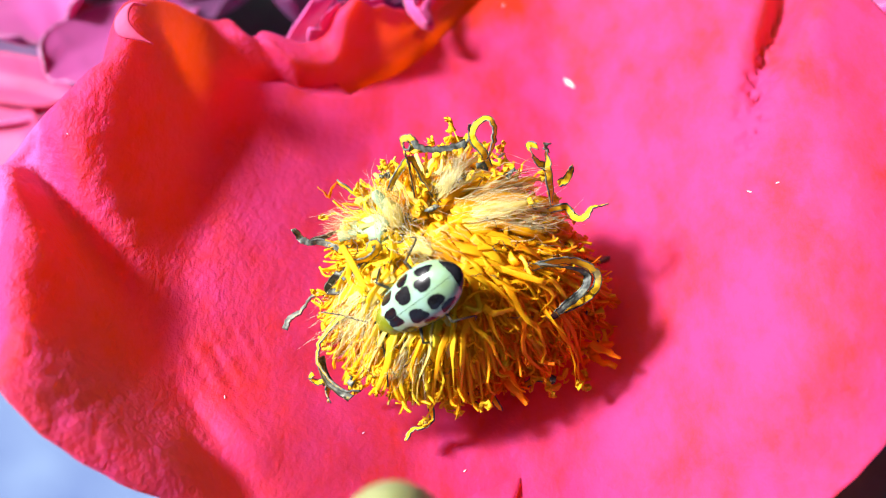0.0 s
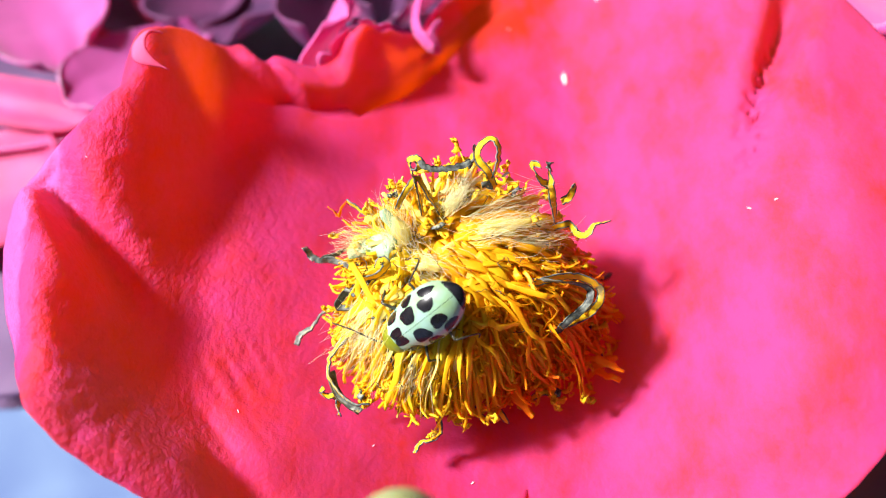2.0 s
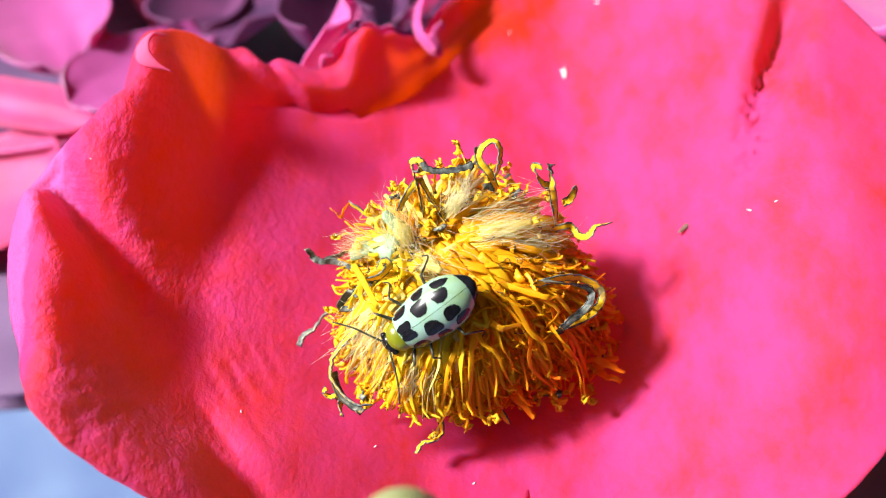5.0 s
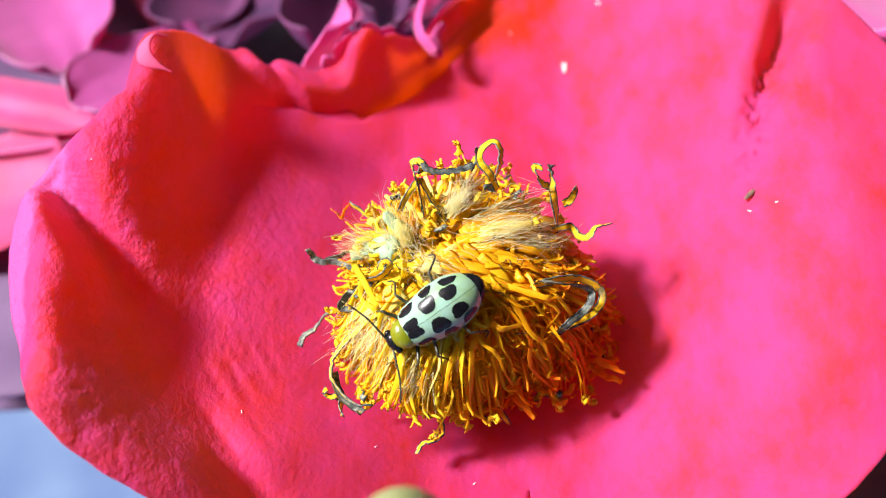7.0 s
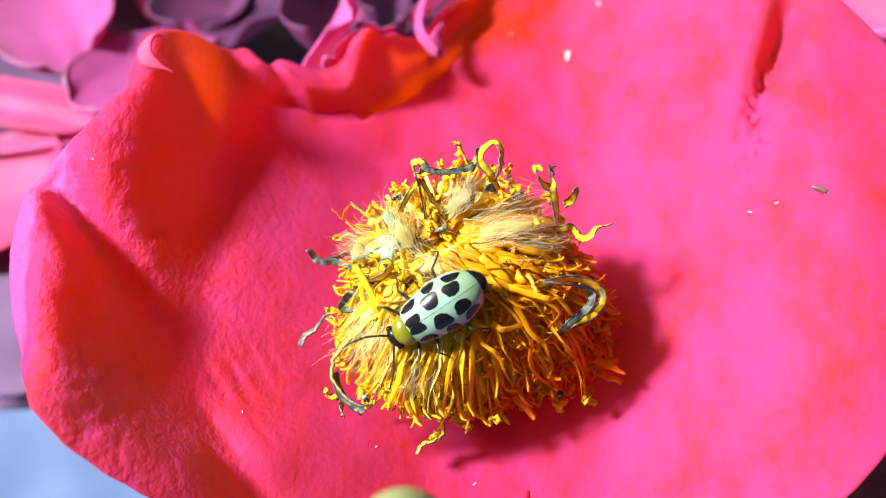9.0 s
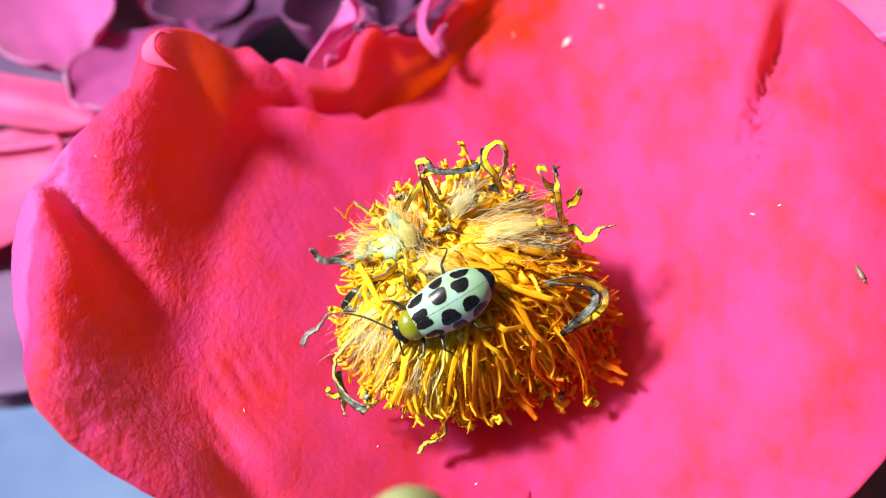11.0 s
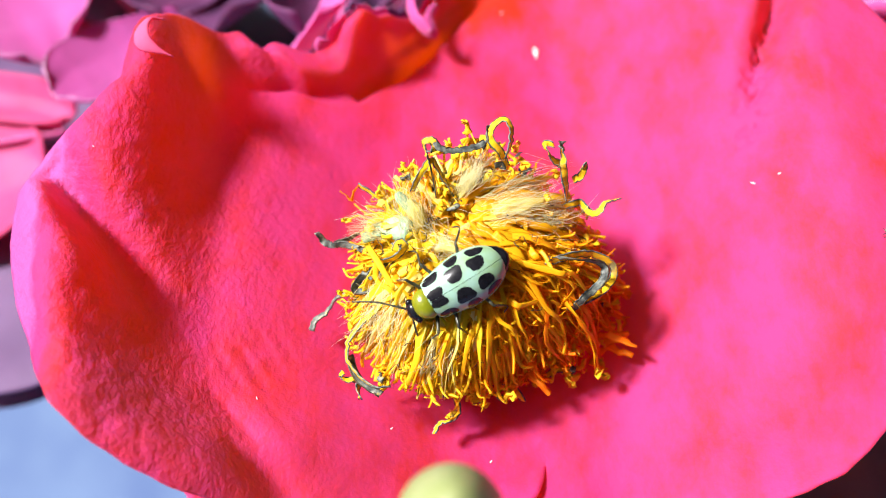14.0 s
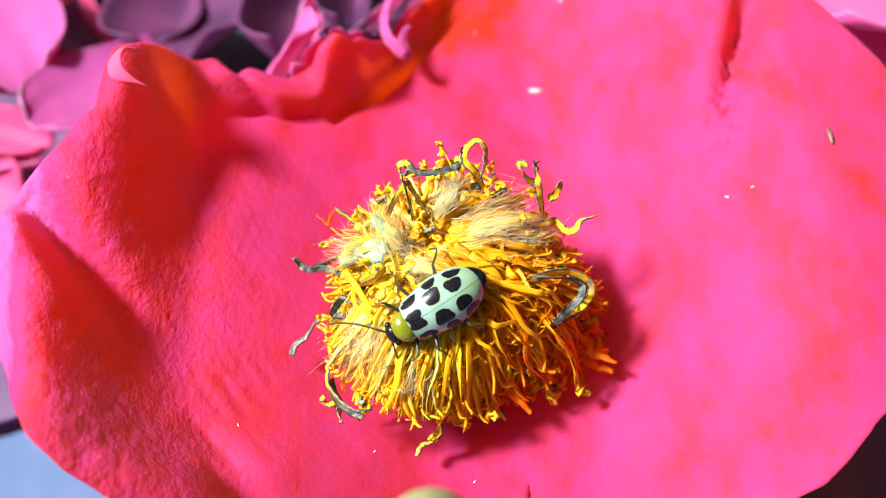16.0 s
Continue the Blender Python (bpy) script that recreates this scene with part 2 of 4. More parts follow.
def strand(bm, pts, wide, thick, twist=0.0, sides=6, roll=0.0, crumple=0.0, slide=0.0):
    """A strand along pts: an oval section, wide and thick by turns of the way s from 0 to 1, turning by twist."""
    n = len(pts)
    side = None
    rings = []
    for i, p in enumerate(pts):
        d = (pts[min(i + 1, n - 1)] - pts[max(i - 1, 0)])
        d = d.normalized() if d.length > 1e-9 else Vector((0, 0, 1))
        if side is None:
            side = d.cross(Vector((0, 0, 1)))
            if side.length < 1e-3:
                side = Vector((1, 0, 0))
        side = (side - side.dot(d) * d).normalized()
        up = d.cross(side)
        s = i / (n - 1)
        a0 = roll + twist * s
        w, h = wide(s), thick(s)
        ring = []
        for k in range(sides):
            a = 2 * math.pi * k / sides
            u, v = math.cos(a) * w, math.sin(a) * h
            if crumple:
                g = 1 + crumple * noise.noise(p * 2.3 + Vector((k * 1.7, 0, 0)))
                u, v = u * g, v * g
            u += slide
            ring.append(bm.verts.new(p + side * (u * math.cos(a0) - v * math.sin(a0)) + up * (u * math.sin(a0) + v * math.cos(a0))))
        rings.append(ring)
    for r0, r1 in zip(rings, rings[1:]):
        for k in range(sides):
            bm.faces.new((r0[k], r0[(k + 1) % sides], r1[(k + 1) % sides], r1[k]))
    bm.faces.new(rings[0][::-1])
    bm.faces.new(rings[-1])


def sstep(a, b, x):
    t = min(max((x - a) / (b - a), 0), 1)
    return t * t * (3 - 2 * t)


def bell(d, w):
    return math.exp(-(d / w) ** 2)


def line_dist(x, y, pts):
    """Distance to a broken line, the side (+1 to its right) and the way along it."""
    best = (1e9, 1, 0)
    n = len(pts) - 1
    for i, ((ax, ay), (bx, by)) in enumerate(zip(pts, pts[1:])):
        dx, dy = bx - ax, by - ay
        t = min(max(((x - ax) * dx + (y - ay) * dy) / (dx * dx + dy * dy), 0), 1)
        d = math.hypot(x - ax - t * dx, y - ay - t * dy)
        if d < best[0]:
            best = (d, 1 if (x - ax) * dy - (y - ay) * dx > 0 else -1, (i + t) / n)
    return best


# ---- ground ----
def build_ground():
    bm = bmesh.new()
    bmesh.ops.create_grid(bm, x_segments=40, y_segments=40, size=40000)
    for v in bm.verts:
        v.co.z = noise.noise(v.co * 0.0004) * 3
    ob = part("ground", bm, CONCRETE)
    tagged(ob, "pale blue ground far below the roses", "ground", kind="structure")


# ---- the open rose ----
HEART = (2.0, -4.0)
RIM = [(32, -4), (31, 3), (28.3, 9.2), (25.1, 14.9), (20, 23), (12, 27.5), (5, 26), (0.5, 21), (-1.4, 17.2), (-5.9, 14.5),
       (-8.8, 12.6), (-11.6, 12.8), (-13.8, 12.7), (-16.4, 11.9), (-18.6, 9.4), (-20.2, 6.4), (-22.1, 4.2), (-24.1, 1.7), (-25.3, -1.3), (-25.3, -4.5), (-24.6, -7.5),
       (-22.8, -11.4), (-20.5, -15.1), (-18.9, -16.7), (-17.3, -17.7), (-15.6, -18.5), (-12.5, -19.3), (-7, -20.8), (0, -22.5), (10, -22.5), (14.5, -21.3), (17.1, -19.9), (18.7, -19.5), (20.2, -19.0), (21.7, -17.8), (23.0, -16.5), (29.5, -11)]
RIM_POLAR = sorted((math.atan2(y - HEART[1], x - HEART[0]) % (2 * math.pi), math.hypot(x - HEART[0], y - HEART[1])) for x, y in RIM)


def rim_radius(a):
    a %= 2 * math.pi
    p = RIM_POLAR
    q = [(p[-1][0] - 2 * math.pi, p[-1][1])] + p + [(p[0][0] + 2 * math.pi, p[0][1])]
    for (a0, r0), (a1, r1) in zip(q, q[1:]):
        if a0 <= a <= a1:
            t = (a - a0) / (a1 - a0)
            t = 0.6 * t + 0.4 * t * t * (3 - 2 * t)
            return r0 + (r1 - r0) * t
    return p[0][1]


# the rim with its corners evened out, degree by degree
SOFT_RIM = [sum(rim_radius(radians(a + d)) * (13 - abs(d)) for d in range(-12, 13)) / 169 for a in range(361)]
RIDGE = [(-17.2, 11.0), (-17.6, 6.7), (-18.1, 0.2), (-18.1, -3.2), (-17.9, -6.0)]
RIDGE_SIDES = (2.0, 2.6)
VALLEY = [(-24.6, 1.6), (-23.4, 0.2), (-20.9, -3.2), (-18.6, -6.4), (-17.0, -9.5)]
LIP = [(-23.8, 1.2), (-22.4, -3.4), (-20.9, -6.6), (-22.0, -9.8), (-21.9, -13.0), (-20.4, -16.5)]
CREASE_BACK = [(25.6, 18.0), (23.4, 13.6), (21.2, 8.6), (19.4, 4.2), (18.5, 0.0)]
CREASE_FRONT = [(-14.5, -11.5), (-13.2, -13.5), (-10.6, -17.5), (-8.0, -22.0)]

# shallow creases: start, end, depth
WRINKLES = [(-13.3, -8.8, -10.5, -13.0, 0.17), (-12.2, -7.7, -9.5, -12.2, 0.14), (-14.2, -9.6, -11.8, -13.2, 0.15), (-12.8, -8.2, -10.2, -11.6, 0.11),
            (-14.4, -12.1, -10.8, -16.2, 0.17), (-11.6, -12.4, -9.0, -15.6, 0.11), (-13.6, -14.2, -10.6, -18.2, 0.13), (-11.0, -8.0, -9.4, -10.6, 0.09)]


def rose_height(x, y, s, a):
    """Height of the open rose's inside at x, y; s: the way from the heart to the rim; a: the angle in degrees."""
    z = 9.6 * sstep(8, 24.5, x)
    front = sstep(-14.6, -19.0, y)
    z += (4.6 - 1.6 * front) * sstep(0, -17, x) + (5.5 - 0.5 * front) * sstep(-13.8 + 6.8 * front, -21.3 - 1.3 * front, x)
    d, side, k = line_dist(x, y, RIDGE)
    tall = 1 - sstep(0.06, 0.80, k)
    z += (3.4 * tall - 1.0 * (1 - sstep(0.0, 0.25, k))) * bell(d, RIDGE_SIDES[side > 0])
    d, side, k = line_dist(x, y, VALLEY)
    z -= 3.2 * bell(d, 1.0 if side > 0 else 1.5) * sstep(0.12, 0.38, k) * (1 - 0.9 * sstep(0.6, 1, k))
    d, side, k = line_dist(x, y, LIP)
    z += 0.8 * bell(d, 1.8) * sstep(0, 0.12, k)
    z -= 0.5 * bell(x + 17.2, 2.2) * bell(y + 8.0, 2.6)
    d, side, k = line_dist(x, y, CREASE_BACK)
    z -= 2.9 * bell(d, 1.35 - 0.7 * k) * (1 - sstep(0.2, 0.9, k)) * (1 - 0.8 * sstep(0.88, 1, s))
    if d < 2.5:
        z -= 1.2 * max(0, noise.noise(Vector((x * 3.4, y * 2.2, 3.3))) + 0.05) * bell(d, 0.8) * sstep(0.2, 0.45, k) * (1 - sstep(0.8, 1.0, k))
    d, side, k = line_dist(x, y, CREASE_FRONT)
    z -= 0.8 * bell(d, 1.1) * sstep(0, 0.4, k)
    for x0, y0, x1, y1, deep in WRINKLES:
        d, side, k = line_dist(x, y, [(x0, y0), (x1, y1)])
        z -= deep * bell(d + 0.12 * noise.noise(Vector((x * 1.5, y * 1.5, 9.0))), 0.24) * math.sin(math.pi * min(max(k, 0), 1))
    back = sstep(80, 98, a) * (1 - sstep(127, 142, a))
    # the edge is folded up into a peak, its long side towards the sun
    peak = sstep(131.5, 113.5, a) * (0.25 + 0.75 * sstep(98, 113, a))
    fold = sstep(88, 96, a) * (1 - sstep(116, 124, a))
    shelf = sstep(112, 121, a) * (1 - sstep(128, 131, a))    # lies flat, so the sun reaches it
    sb = math.hypot(x - HEART[0], y - HEART[1]) / (SOFT_RIM[int(a)] + (SOFT_RIM[int(a) + 1] - SOFT_RIM[int(a)]) * (a % 1)) if 70 < a < 150 else s
    z += back * ((2.2 - 0.7 * shelf + 0.4 * (1 - shelf) * sstep(124, 134, a)) * sstep(0.865 - 0.04 * shelf + 0.035 * sstep(114, 106, a), 0.945 - 0.075 * shelf, sb) + 3.0 * (1 - 0.95 * shelf) * peak * sstep(0.85, 0.97, s) - 1.6 * (1 - 0.8 * shelf) * (1 - 0.9 * sstep(129, 133, a)) * sstep(0.935, 1.02, s))
    z += back * sstep(0.88, 1, s) * (0.3 * math.sin(a * 0.23 + 1) + fold * 0.7 * noise.noise(Vector((a * 0.30, 2.0, 0))))
    z -= back * (1.9 * bell(sb - 0.848 + 0.03 * shelf, 0.020) + 1.5 * bell(a - 131, 1.3) * sstep(0.87, 0.98, s))
    z += 2.6 * sstep(-11, -17, y) * sstep(5, -17, x) * (1 - 0.2 * sstep(-16, -22.5, x))
    z -= 2.2 * bell(a - 322, 22) * sstep(0.66, 1.02, s)
    lip = sstep(146, 156, a) * (1 - 0.7 * sstep(194, 214, a) - 0.3 * sstep(228, 245, a))
    z -= lip * 3.4 * sstep(0.88, 1.03, s) ** 1.5
    z += 0.35 * noise.noise(Vector((x * 0.13, y * 0.13, 0.3))) + 0.10 * noise.noise(Vector((x * 0.5, y * 0.5, 1.3)))
    rough = sstep(-14, -18, x) + 0.8 * front * sstep(-4, -10, x)
    if rough > 0:
        z += rough * (1 - 0.8 * front) * (0.12 * noise.noise(Vector((x * 1.3, y * 0.9, 5.1))) + 0.15 * min(0.15, noise.noise(Vector((x * 2.0, y * 1.6, 7.7)))))
    return z


def settle(x, y, z):
    """Lifts a point that lies on the petal to its inside."""
    a = math.atan2(y - HEART[1], x - HEART[0])
    s = math.hypot(x - HEART[0], y - HEART[1]) / rim_radius(a)
    return max(z, rose_height(x, y, s, math.degrees(a) % 360) + 0.04)


def build_petal(parent, label):
    """The broad inner petals, grown together into one bowl."""
    bm = bmesh.new()
    na, nr = 620, 120
    grid = []
    for i in range(na):
        a = 360 * i / na
        ar = radians(a)
        R = rim_radius(ar)
        row = []
        for j in range(nr + 1):
            s = 0.02 + 0.98 * j / nr
            x, y = HEART[0] + math.cos(ar) * R * s, HEART[1] + math.sin(ar) * R * s
            row.append(bm.verts.new((x, y, rose_height(x, y, s, a))))
        grid.append(row)
    for r0, r1 in zip(grid, grid[1:] + grid[:1]):
        for j in range(nr):
            bm.faces.new((r0[j], r0[j + 1], r1[j + 1], r1[j]))
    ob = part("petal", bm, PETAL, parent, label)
    so = ob.modifiers.new("thickness", "SOLIDIFY")
    so.thickness, so.offset = 0.22 * MM, -1
    ob.data.materials.append(PETAL_UNDER)
    so.material_offset = 1
    return ob


def blade(parent, base, tip, half, cup, mat, seed, name="petal", label="", up=(0, 0, 1), edge=False):
    """A single petal from base to tip: half its width, cupped, with a wavy edge that rolls back."""
    base, tip = Vector(base), Vector(tip)
    way = tip - base
    side = way.cross(Vector(up)).normalized()
    nor = side.cross(way).normalized()
    if nor.z < 0:
        nor = -nor
    size = way.length
    rng = random.Random(seed)
    ph = [rng.uniform(0, 6) for _ in range(4)]
    bm = bmesh.new()
    n = 44
    grid = []
    for u in range(n + 1):
        row = []
        for v in range(n + 1):
            t, w = u / n, (v / n - 0.5) * 2
            wide = half * min(1, 0.28 + 1.5 * t) ** 0.8 * math.sqrt(max(0.03, 1 - max(0, (t - 0.5) / 0.52) ** 4.5))
            outer = max(abs(w), t) ** 3
            lift = cup * size * (w * w * 0.5 - t * (1 - t)) - 0.16 * size * max(0, t - 0.8)
            lift += outer * size * 0.004 * (math.sin(6 * w + ph[0] + 4 * t) + math.sin(11 * w + ph[1]))
            far = t * (1 + 0.03 * math.sin(2 * w + ph[2]) * t)
            row.append(bm.verts.new(base + way * far + side * (wide * w) + nor * lift))
        grid.append(row)
    for r0, r1 in zip(grid, grid[1:]):
        for j in range(n):
            bm.faces.new((r0[j], r0[j + 1], r1[j + 1], r1[j]))
    rim = [grid[u][0].co.copy() for u in range(n // 3, n)] + [v.co.copy() for v in grid[n]] + [grid[u][n].co.copy() for u in range(n - 1, n // 3, -1)]
    ob = part(name, bm, mat, parent, label)
    so = ob.modifiers.new("thickness", "SOLIDIFY")
    so.thickness = 0.22 * MM
    if edge:
        bm = bmesh.new()
        strand(bm, rim, lambda s: 0.03 + 0.22 * max(0, noise.noise(Vector((s * 9, seed, 0)))), lambda s: 0.05, sides=5, crumple=0.8)
        part("edge", bm, PETAL_EDGE, ob, "pale dry edge")
    return ob


def below_beetle(p):
    """Keeps a point under the place where the beetle sits."""
    if abs(p.x) < 4.6 and -13.5 < p.y < -5:
        p.z = min(p.z, 10.35 + 0.577 * (p.y + 6.1) + 0.9 * max(0, p.x - 2.0))
    return p


CORE = Vector((0.8, -6.2, 0))
REACH = [(0, 9.6, 2.8), (45, 7.6, 7.5), (90, 6.2, 9.5), (135, 6.0, 9.0), (180, 6.8, 6.5), (210, 7.6, 4.5), (240, 7.7, 5.0), (270, 7.2, 2.8), (300, 6.3, 2.4), (330, 7.4, 2.3), (360, 9.6, 2.8)]


def reach(a):
    """How far the stamens reach in the direction a, and how high their ends lie."""
    a = math.degrees(a) % 360
    for (a0, r0, z0), (a1, r1, z1) in zip(REACH, REACH[1:]):
        if a <= a1:
            t = (a - a0) / (a1 - a0)
            return r0 + (r1 - r0) * t, z0 + (z1 - z0) * t


def fall(a):
    """How late the mound of stamens drops on its way out in the direction a."""
    d = (math.degrees(a) + 195) % 360 - 180
    return 2.7 + 1.9 * bell(d, 46)


def build_stamen(parent, rng, pts, width, mat, tip, curl=1.0, tip_mat=None, label=""):
    bm = bmesh.new()
    line = smooth_line(pts, 3)
    strand(bm, line, lambda s: width * (1.0 - 0.7 * s ** 2), lambda s: width * 0.08, twist=rng.uniform(-1.5, 1.5), sides=6, roll=rng.gauss(0, 0.4), crumple=0.5)
    st = part("stamen", bm, mat, parent, label)
    if tip:
        end, way = line[-1], (line[-1] - line[-3]).normalized()
        side = way.cross(Vector((rng.uniform(-1, 1), rng.uniform(-1, 1), rng.uniform(-0.3, 1)))).normalized()
        up = side.cross(way)
        size = curl * rng.uniform(0.15, 0.5)
        turns = rng.uniform(0.4, 1.4) * 2 * math.pi
        q = []
        for i in range(14):
            s = i / 13
            r = size * (1 - 0.55 * s)
            q.append(end + way * (r * math.sin(turns * s) + 0.5 * s) + up * (size - r * math.cos(turns * s) - size * 0.55 * s) + side * (0.9 * s * size)
                     + Vector((rng.gauss(0, 0.05), rng.gauss(0, 0.05), rng.gauss(0, 0.05))))
        bm = bmesh.new()
        strand(bm, q, lambda s: min(width, 0.17) * (1.3 - 0.7 * s), lambda s: min(width, 0.17) * 0.25, twist=rng.uniform(-4, 4), sides=6, crumple=0.9)
        part("anther", bm, tip_mat or (ANTHER if rng.random() < 0.88 else WITHERED), st)
    return st


FOLD = [(0.5, 21.1, 3.0), (-1.0, 20.1, 3.4), (-1.7, 18.4, 3.4), (-1.7, 16.4, 3.4), (-1.1, 15.2, 3.3), (-0.3, 14.5, 3.1), (-0.5, 15.7, 3.6), (0.1, 17.0, 3.4)]


def build_rose():
    rose = thing("rose", at(0, 0, 0), "fully open red rose with withered yellow stamens on its stem", "flower")
    build_petal(rose, "broad pink-red petals with a ruffled back edge and a rolled lip")
    bm = bmesh.new()
    strand(bm, smooth_line([(-16.9, 8.7, 11.2), (-17.7, 8.6, 11.4), (-18.1, 7.7, 11.5), (-17.9, 6.7, 11.6), (-17.2, 6.1, 11.6), (-16.1, 5.7, 11.3)], 6),
           lambda s: 0.05 + 0.60 * math.sin(math.pi * min(1, s * 1.05)) ** 1.2, lambda s: 0.06 + 0.12 * math.sin(math.pi * s), sides=10, roll=0.9)
    part("petal_tip", bm, PETAL_TIP, rose, "pale curled tip of the petal")
    # the turned edge of the back petals shows its mauve underside
    def along(a0, a1, lift, out):
        pts = []
        for i in range(40):
            a = a0 + (a1 - a0) * i / 39
            r = rim_radius(radians(a))
            x, y = HEART[0] + math.cos(radians(a)) * r, HEART[1] + math.sin(radians(a)) * r
            x, y = x + math.cos(radians(a)) * out, y + math.sin(radians(a)) * out
            pts.append(Vector((x, y, rose_height(x, y, 1.0, a) + lift + 0.12 * noise.noise(Vector((a * 0.3, 0, 0))))))
        return pts
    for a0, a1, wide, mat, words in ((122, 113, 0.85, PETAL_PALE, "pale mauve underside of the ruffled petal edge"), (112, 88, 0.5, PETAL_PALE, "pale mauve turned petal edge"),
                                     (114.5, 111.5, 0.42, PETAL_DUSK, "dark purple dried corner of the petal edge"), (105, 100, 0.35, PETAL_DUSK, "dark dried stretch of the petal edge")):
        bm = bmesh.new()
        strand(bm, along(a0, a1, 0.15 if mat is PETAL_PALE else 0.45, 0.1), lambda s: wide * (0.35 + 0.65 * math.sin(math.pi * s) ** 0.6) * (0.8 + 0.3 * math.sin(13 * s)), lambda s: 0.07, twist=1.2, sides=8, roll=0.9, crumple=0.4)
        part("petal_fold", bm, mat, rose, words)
    bm = bmesh.new()
    strand(bm, smooth_line(FOLD, 6), lambda s: 0.25 + 0.3 * math.sin(math.pi * s), lambda s: 0.08, twist=1.6, sides=8, roll=0.4, crumple=0.4)
    part("petal_fold", bm, PETAL_PALE, rose, "mauve loop of the crumpled petal edge")
    blade(rose, (-13, 19, -8), (-7.2, 16.6, 4.6), 2.6, 0.15, PETAL_PALE, 18, label="outer petal standing behind the ruffled edge")
    for i, a in enumerate((20, 75, 140, 200, 255, 310)):
        ca, sa = math.cos(radians(a)), math.sin(radians(a))
        far = 21 if i % 2 else 19
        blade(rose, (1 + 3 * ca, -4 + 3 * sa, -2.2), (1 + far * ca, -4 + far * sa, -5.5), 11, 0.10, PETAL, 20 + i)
    # unseen outer petals added under the sunny side, spread wider, to block light
    for i, a in enumerate((137, 150, 172, 196, 218, 240, 262)):
        ca, sa = math.cos(radians(a)), math.sin(radians(a))
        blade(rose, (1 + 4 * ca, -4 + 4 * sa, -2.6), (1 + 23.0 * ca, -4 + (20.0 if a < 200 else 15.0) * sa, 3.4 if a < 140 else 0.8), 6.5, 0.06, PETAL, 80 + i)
    # heart
    bm = bmesh.new()
    rings = []
    for j in range(37):
        k = 0.03 + 0.80 * j / 36
        ring = []
        for i in range(144):
            a = 2 * math.pi * i / 144
            far, high = reach(a)
            out = Vector((math.cos(a), math.sin(a), 0))
            groove = 0.22 * noise.noise(Vector((math.cos(a) * 9, math.sin(a) * 9, k * 1.5))) + 0.16 * noise.noise(Vector((math.cos(a) * 24, math.sin(a) * 24, k * 2)))
            p = CORE + out * far * k * (0.92 + 0.3 * groove * k) + Vector((0, 0, 8.85 + (high * 0.7 - 8.85) * k ** fall(a) + groove * min(1, k * 4)))
            ring.append(bm.verts.new(below_beetle(p) - Vector((0, 0, 0.25))))
        rings.append(ring)
    rings.append([bm.verts.new(Vector((v.co.x, v.co.y, -0.3)).lerp(Vector((CORE.x, CORE.y, -0.3)), 0.12)) for v in rings[-1]])
    for r0, r1 in zip(rings, rings[1:]):
        for i in range(144):
            bm.faces.new((r0[i], r1[i], r1[(i + 1) % 144], r0[(i + 1) % 144]))
    bm.faces.new(rings[0])
    bmesh.ops.recalc_face_normals(bm, faces=bm.faces)
    part("receptacle", bm, GOLD, rose, "orange heart of the rose under the stamens")
    rng = random.Random(4)
    for i in range(240):
        a = rng.uniform(0, 2 * math.pi)
        low = i % 3 == 0
        far, high = reach(a)
        far *= rng.uniform(0.5, 0.9) if low else rng.uniform(0.5, 1.06)
        high = high * (0.5 if low else 1) + rng.uniform(-0.5, 0.9)
        if i >= 195:
            a = radians(rng.uniform(-45, 12))
            far, high = rng.uniform(6.5, 9.2), rng.uniform(0.6, 3.5)
            low = True
        b = a + rng.gauss(0, 0.6)
        r0 = rng.uniform(0.3, 4.2)
        base = Vector((CORE.x - 1.0 + 1.2 * r0 * math.cos(b), CORE.y + 0.6 + r0 * math.sin(b), 0))
        end = Vector((CORE.x + far * math.cos(a), CORE.y + far * math.sin(a), 0))
        z0 = rng.uniform(7.2, 8.4) if low else rng.uniform(8.5, 9.4)
        bow = (rng.uniform(2.0, 3.8) if 190 < math.degrees(a) % 360 < 345 else rng.uniform(1.3, 2.6)) * fall(a) / 2.7
        pts = []
        for k in range(7):
            s = k / 6
            p = base.lerp(end, s) + Vector((rng.gauss(0, 0.34), rng.gauss(0, 0.34), rng.gauss(0, 0.2))) * (1 if k else 0)
            p.z += z0 + (high - z0) * s ** bow
            pts.append(below_beetle(p))
        pale = not low and 40 < math.degrees(a) < 140 and rng.random() < 0.2
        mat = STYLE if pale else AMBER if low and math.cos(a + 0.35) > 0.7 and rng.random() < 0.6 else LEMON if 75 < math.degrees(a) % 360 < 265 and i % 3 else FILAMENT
        build_stamen(rose, rng, pts, rng.uniform(0.13, 0.27), mat, rng.random() < 0.75)
    # broad smooth filaments that fan out from the heart, away from the sun
    for i in range(62):
        a = radians(-58 + 190 * (i + rng.uniform(-0.5, 0.5)) / 62)
        far, high = reach(a)
        far *= rng.uniform(0.5, 0.66) if math.degrees(a) < -12 else rng.uniform(0.62, 0.78) if math.degrees(a) < 15 else rng.uniform(0.72, 0.98)
        out = Vector((math.cos(a), math.sin(a), 0))
        base = CORE + Vector((-1.2, 0.8, 0)) + out * rng.uniform(0.6, 2.6) + Vector((rng.gauss(0, 0.5), rng.gauss(0, 0.5), 0))
        end = CORE + out * far
        pts = []
        for k in range(6):
            s = k / 5
            p = base.lerp(end, s) + Vector((rng.gauss(0, 0.10), rng.gauss(0, 0.10), rng.gauss(0, 0.08)))
            p.z += 9.5 + (max(high, 4.4) + 0.5 - 9.5) * s ** ((2.1 + rng.uniform(-0.3, 0.7)) * fall(a) / 2.7)
            pts.append(below_beetle(p))
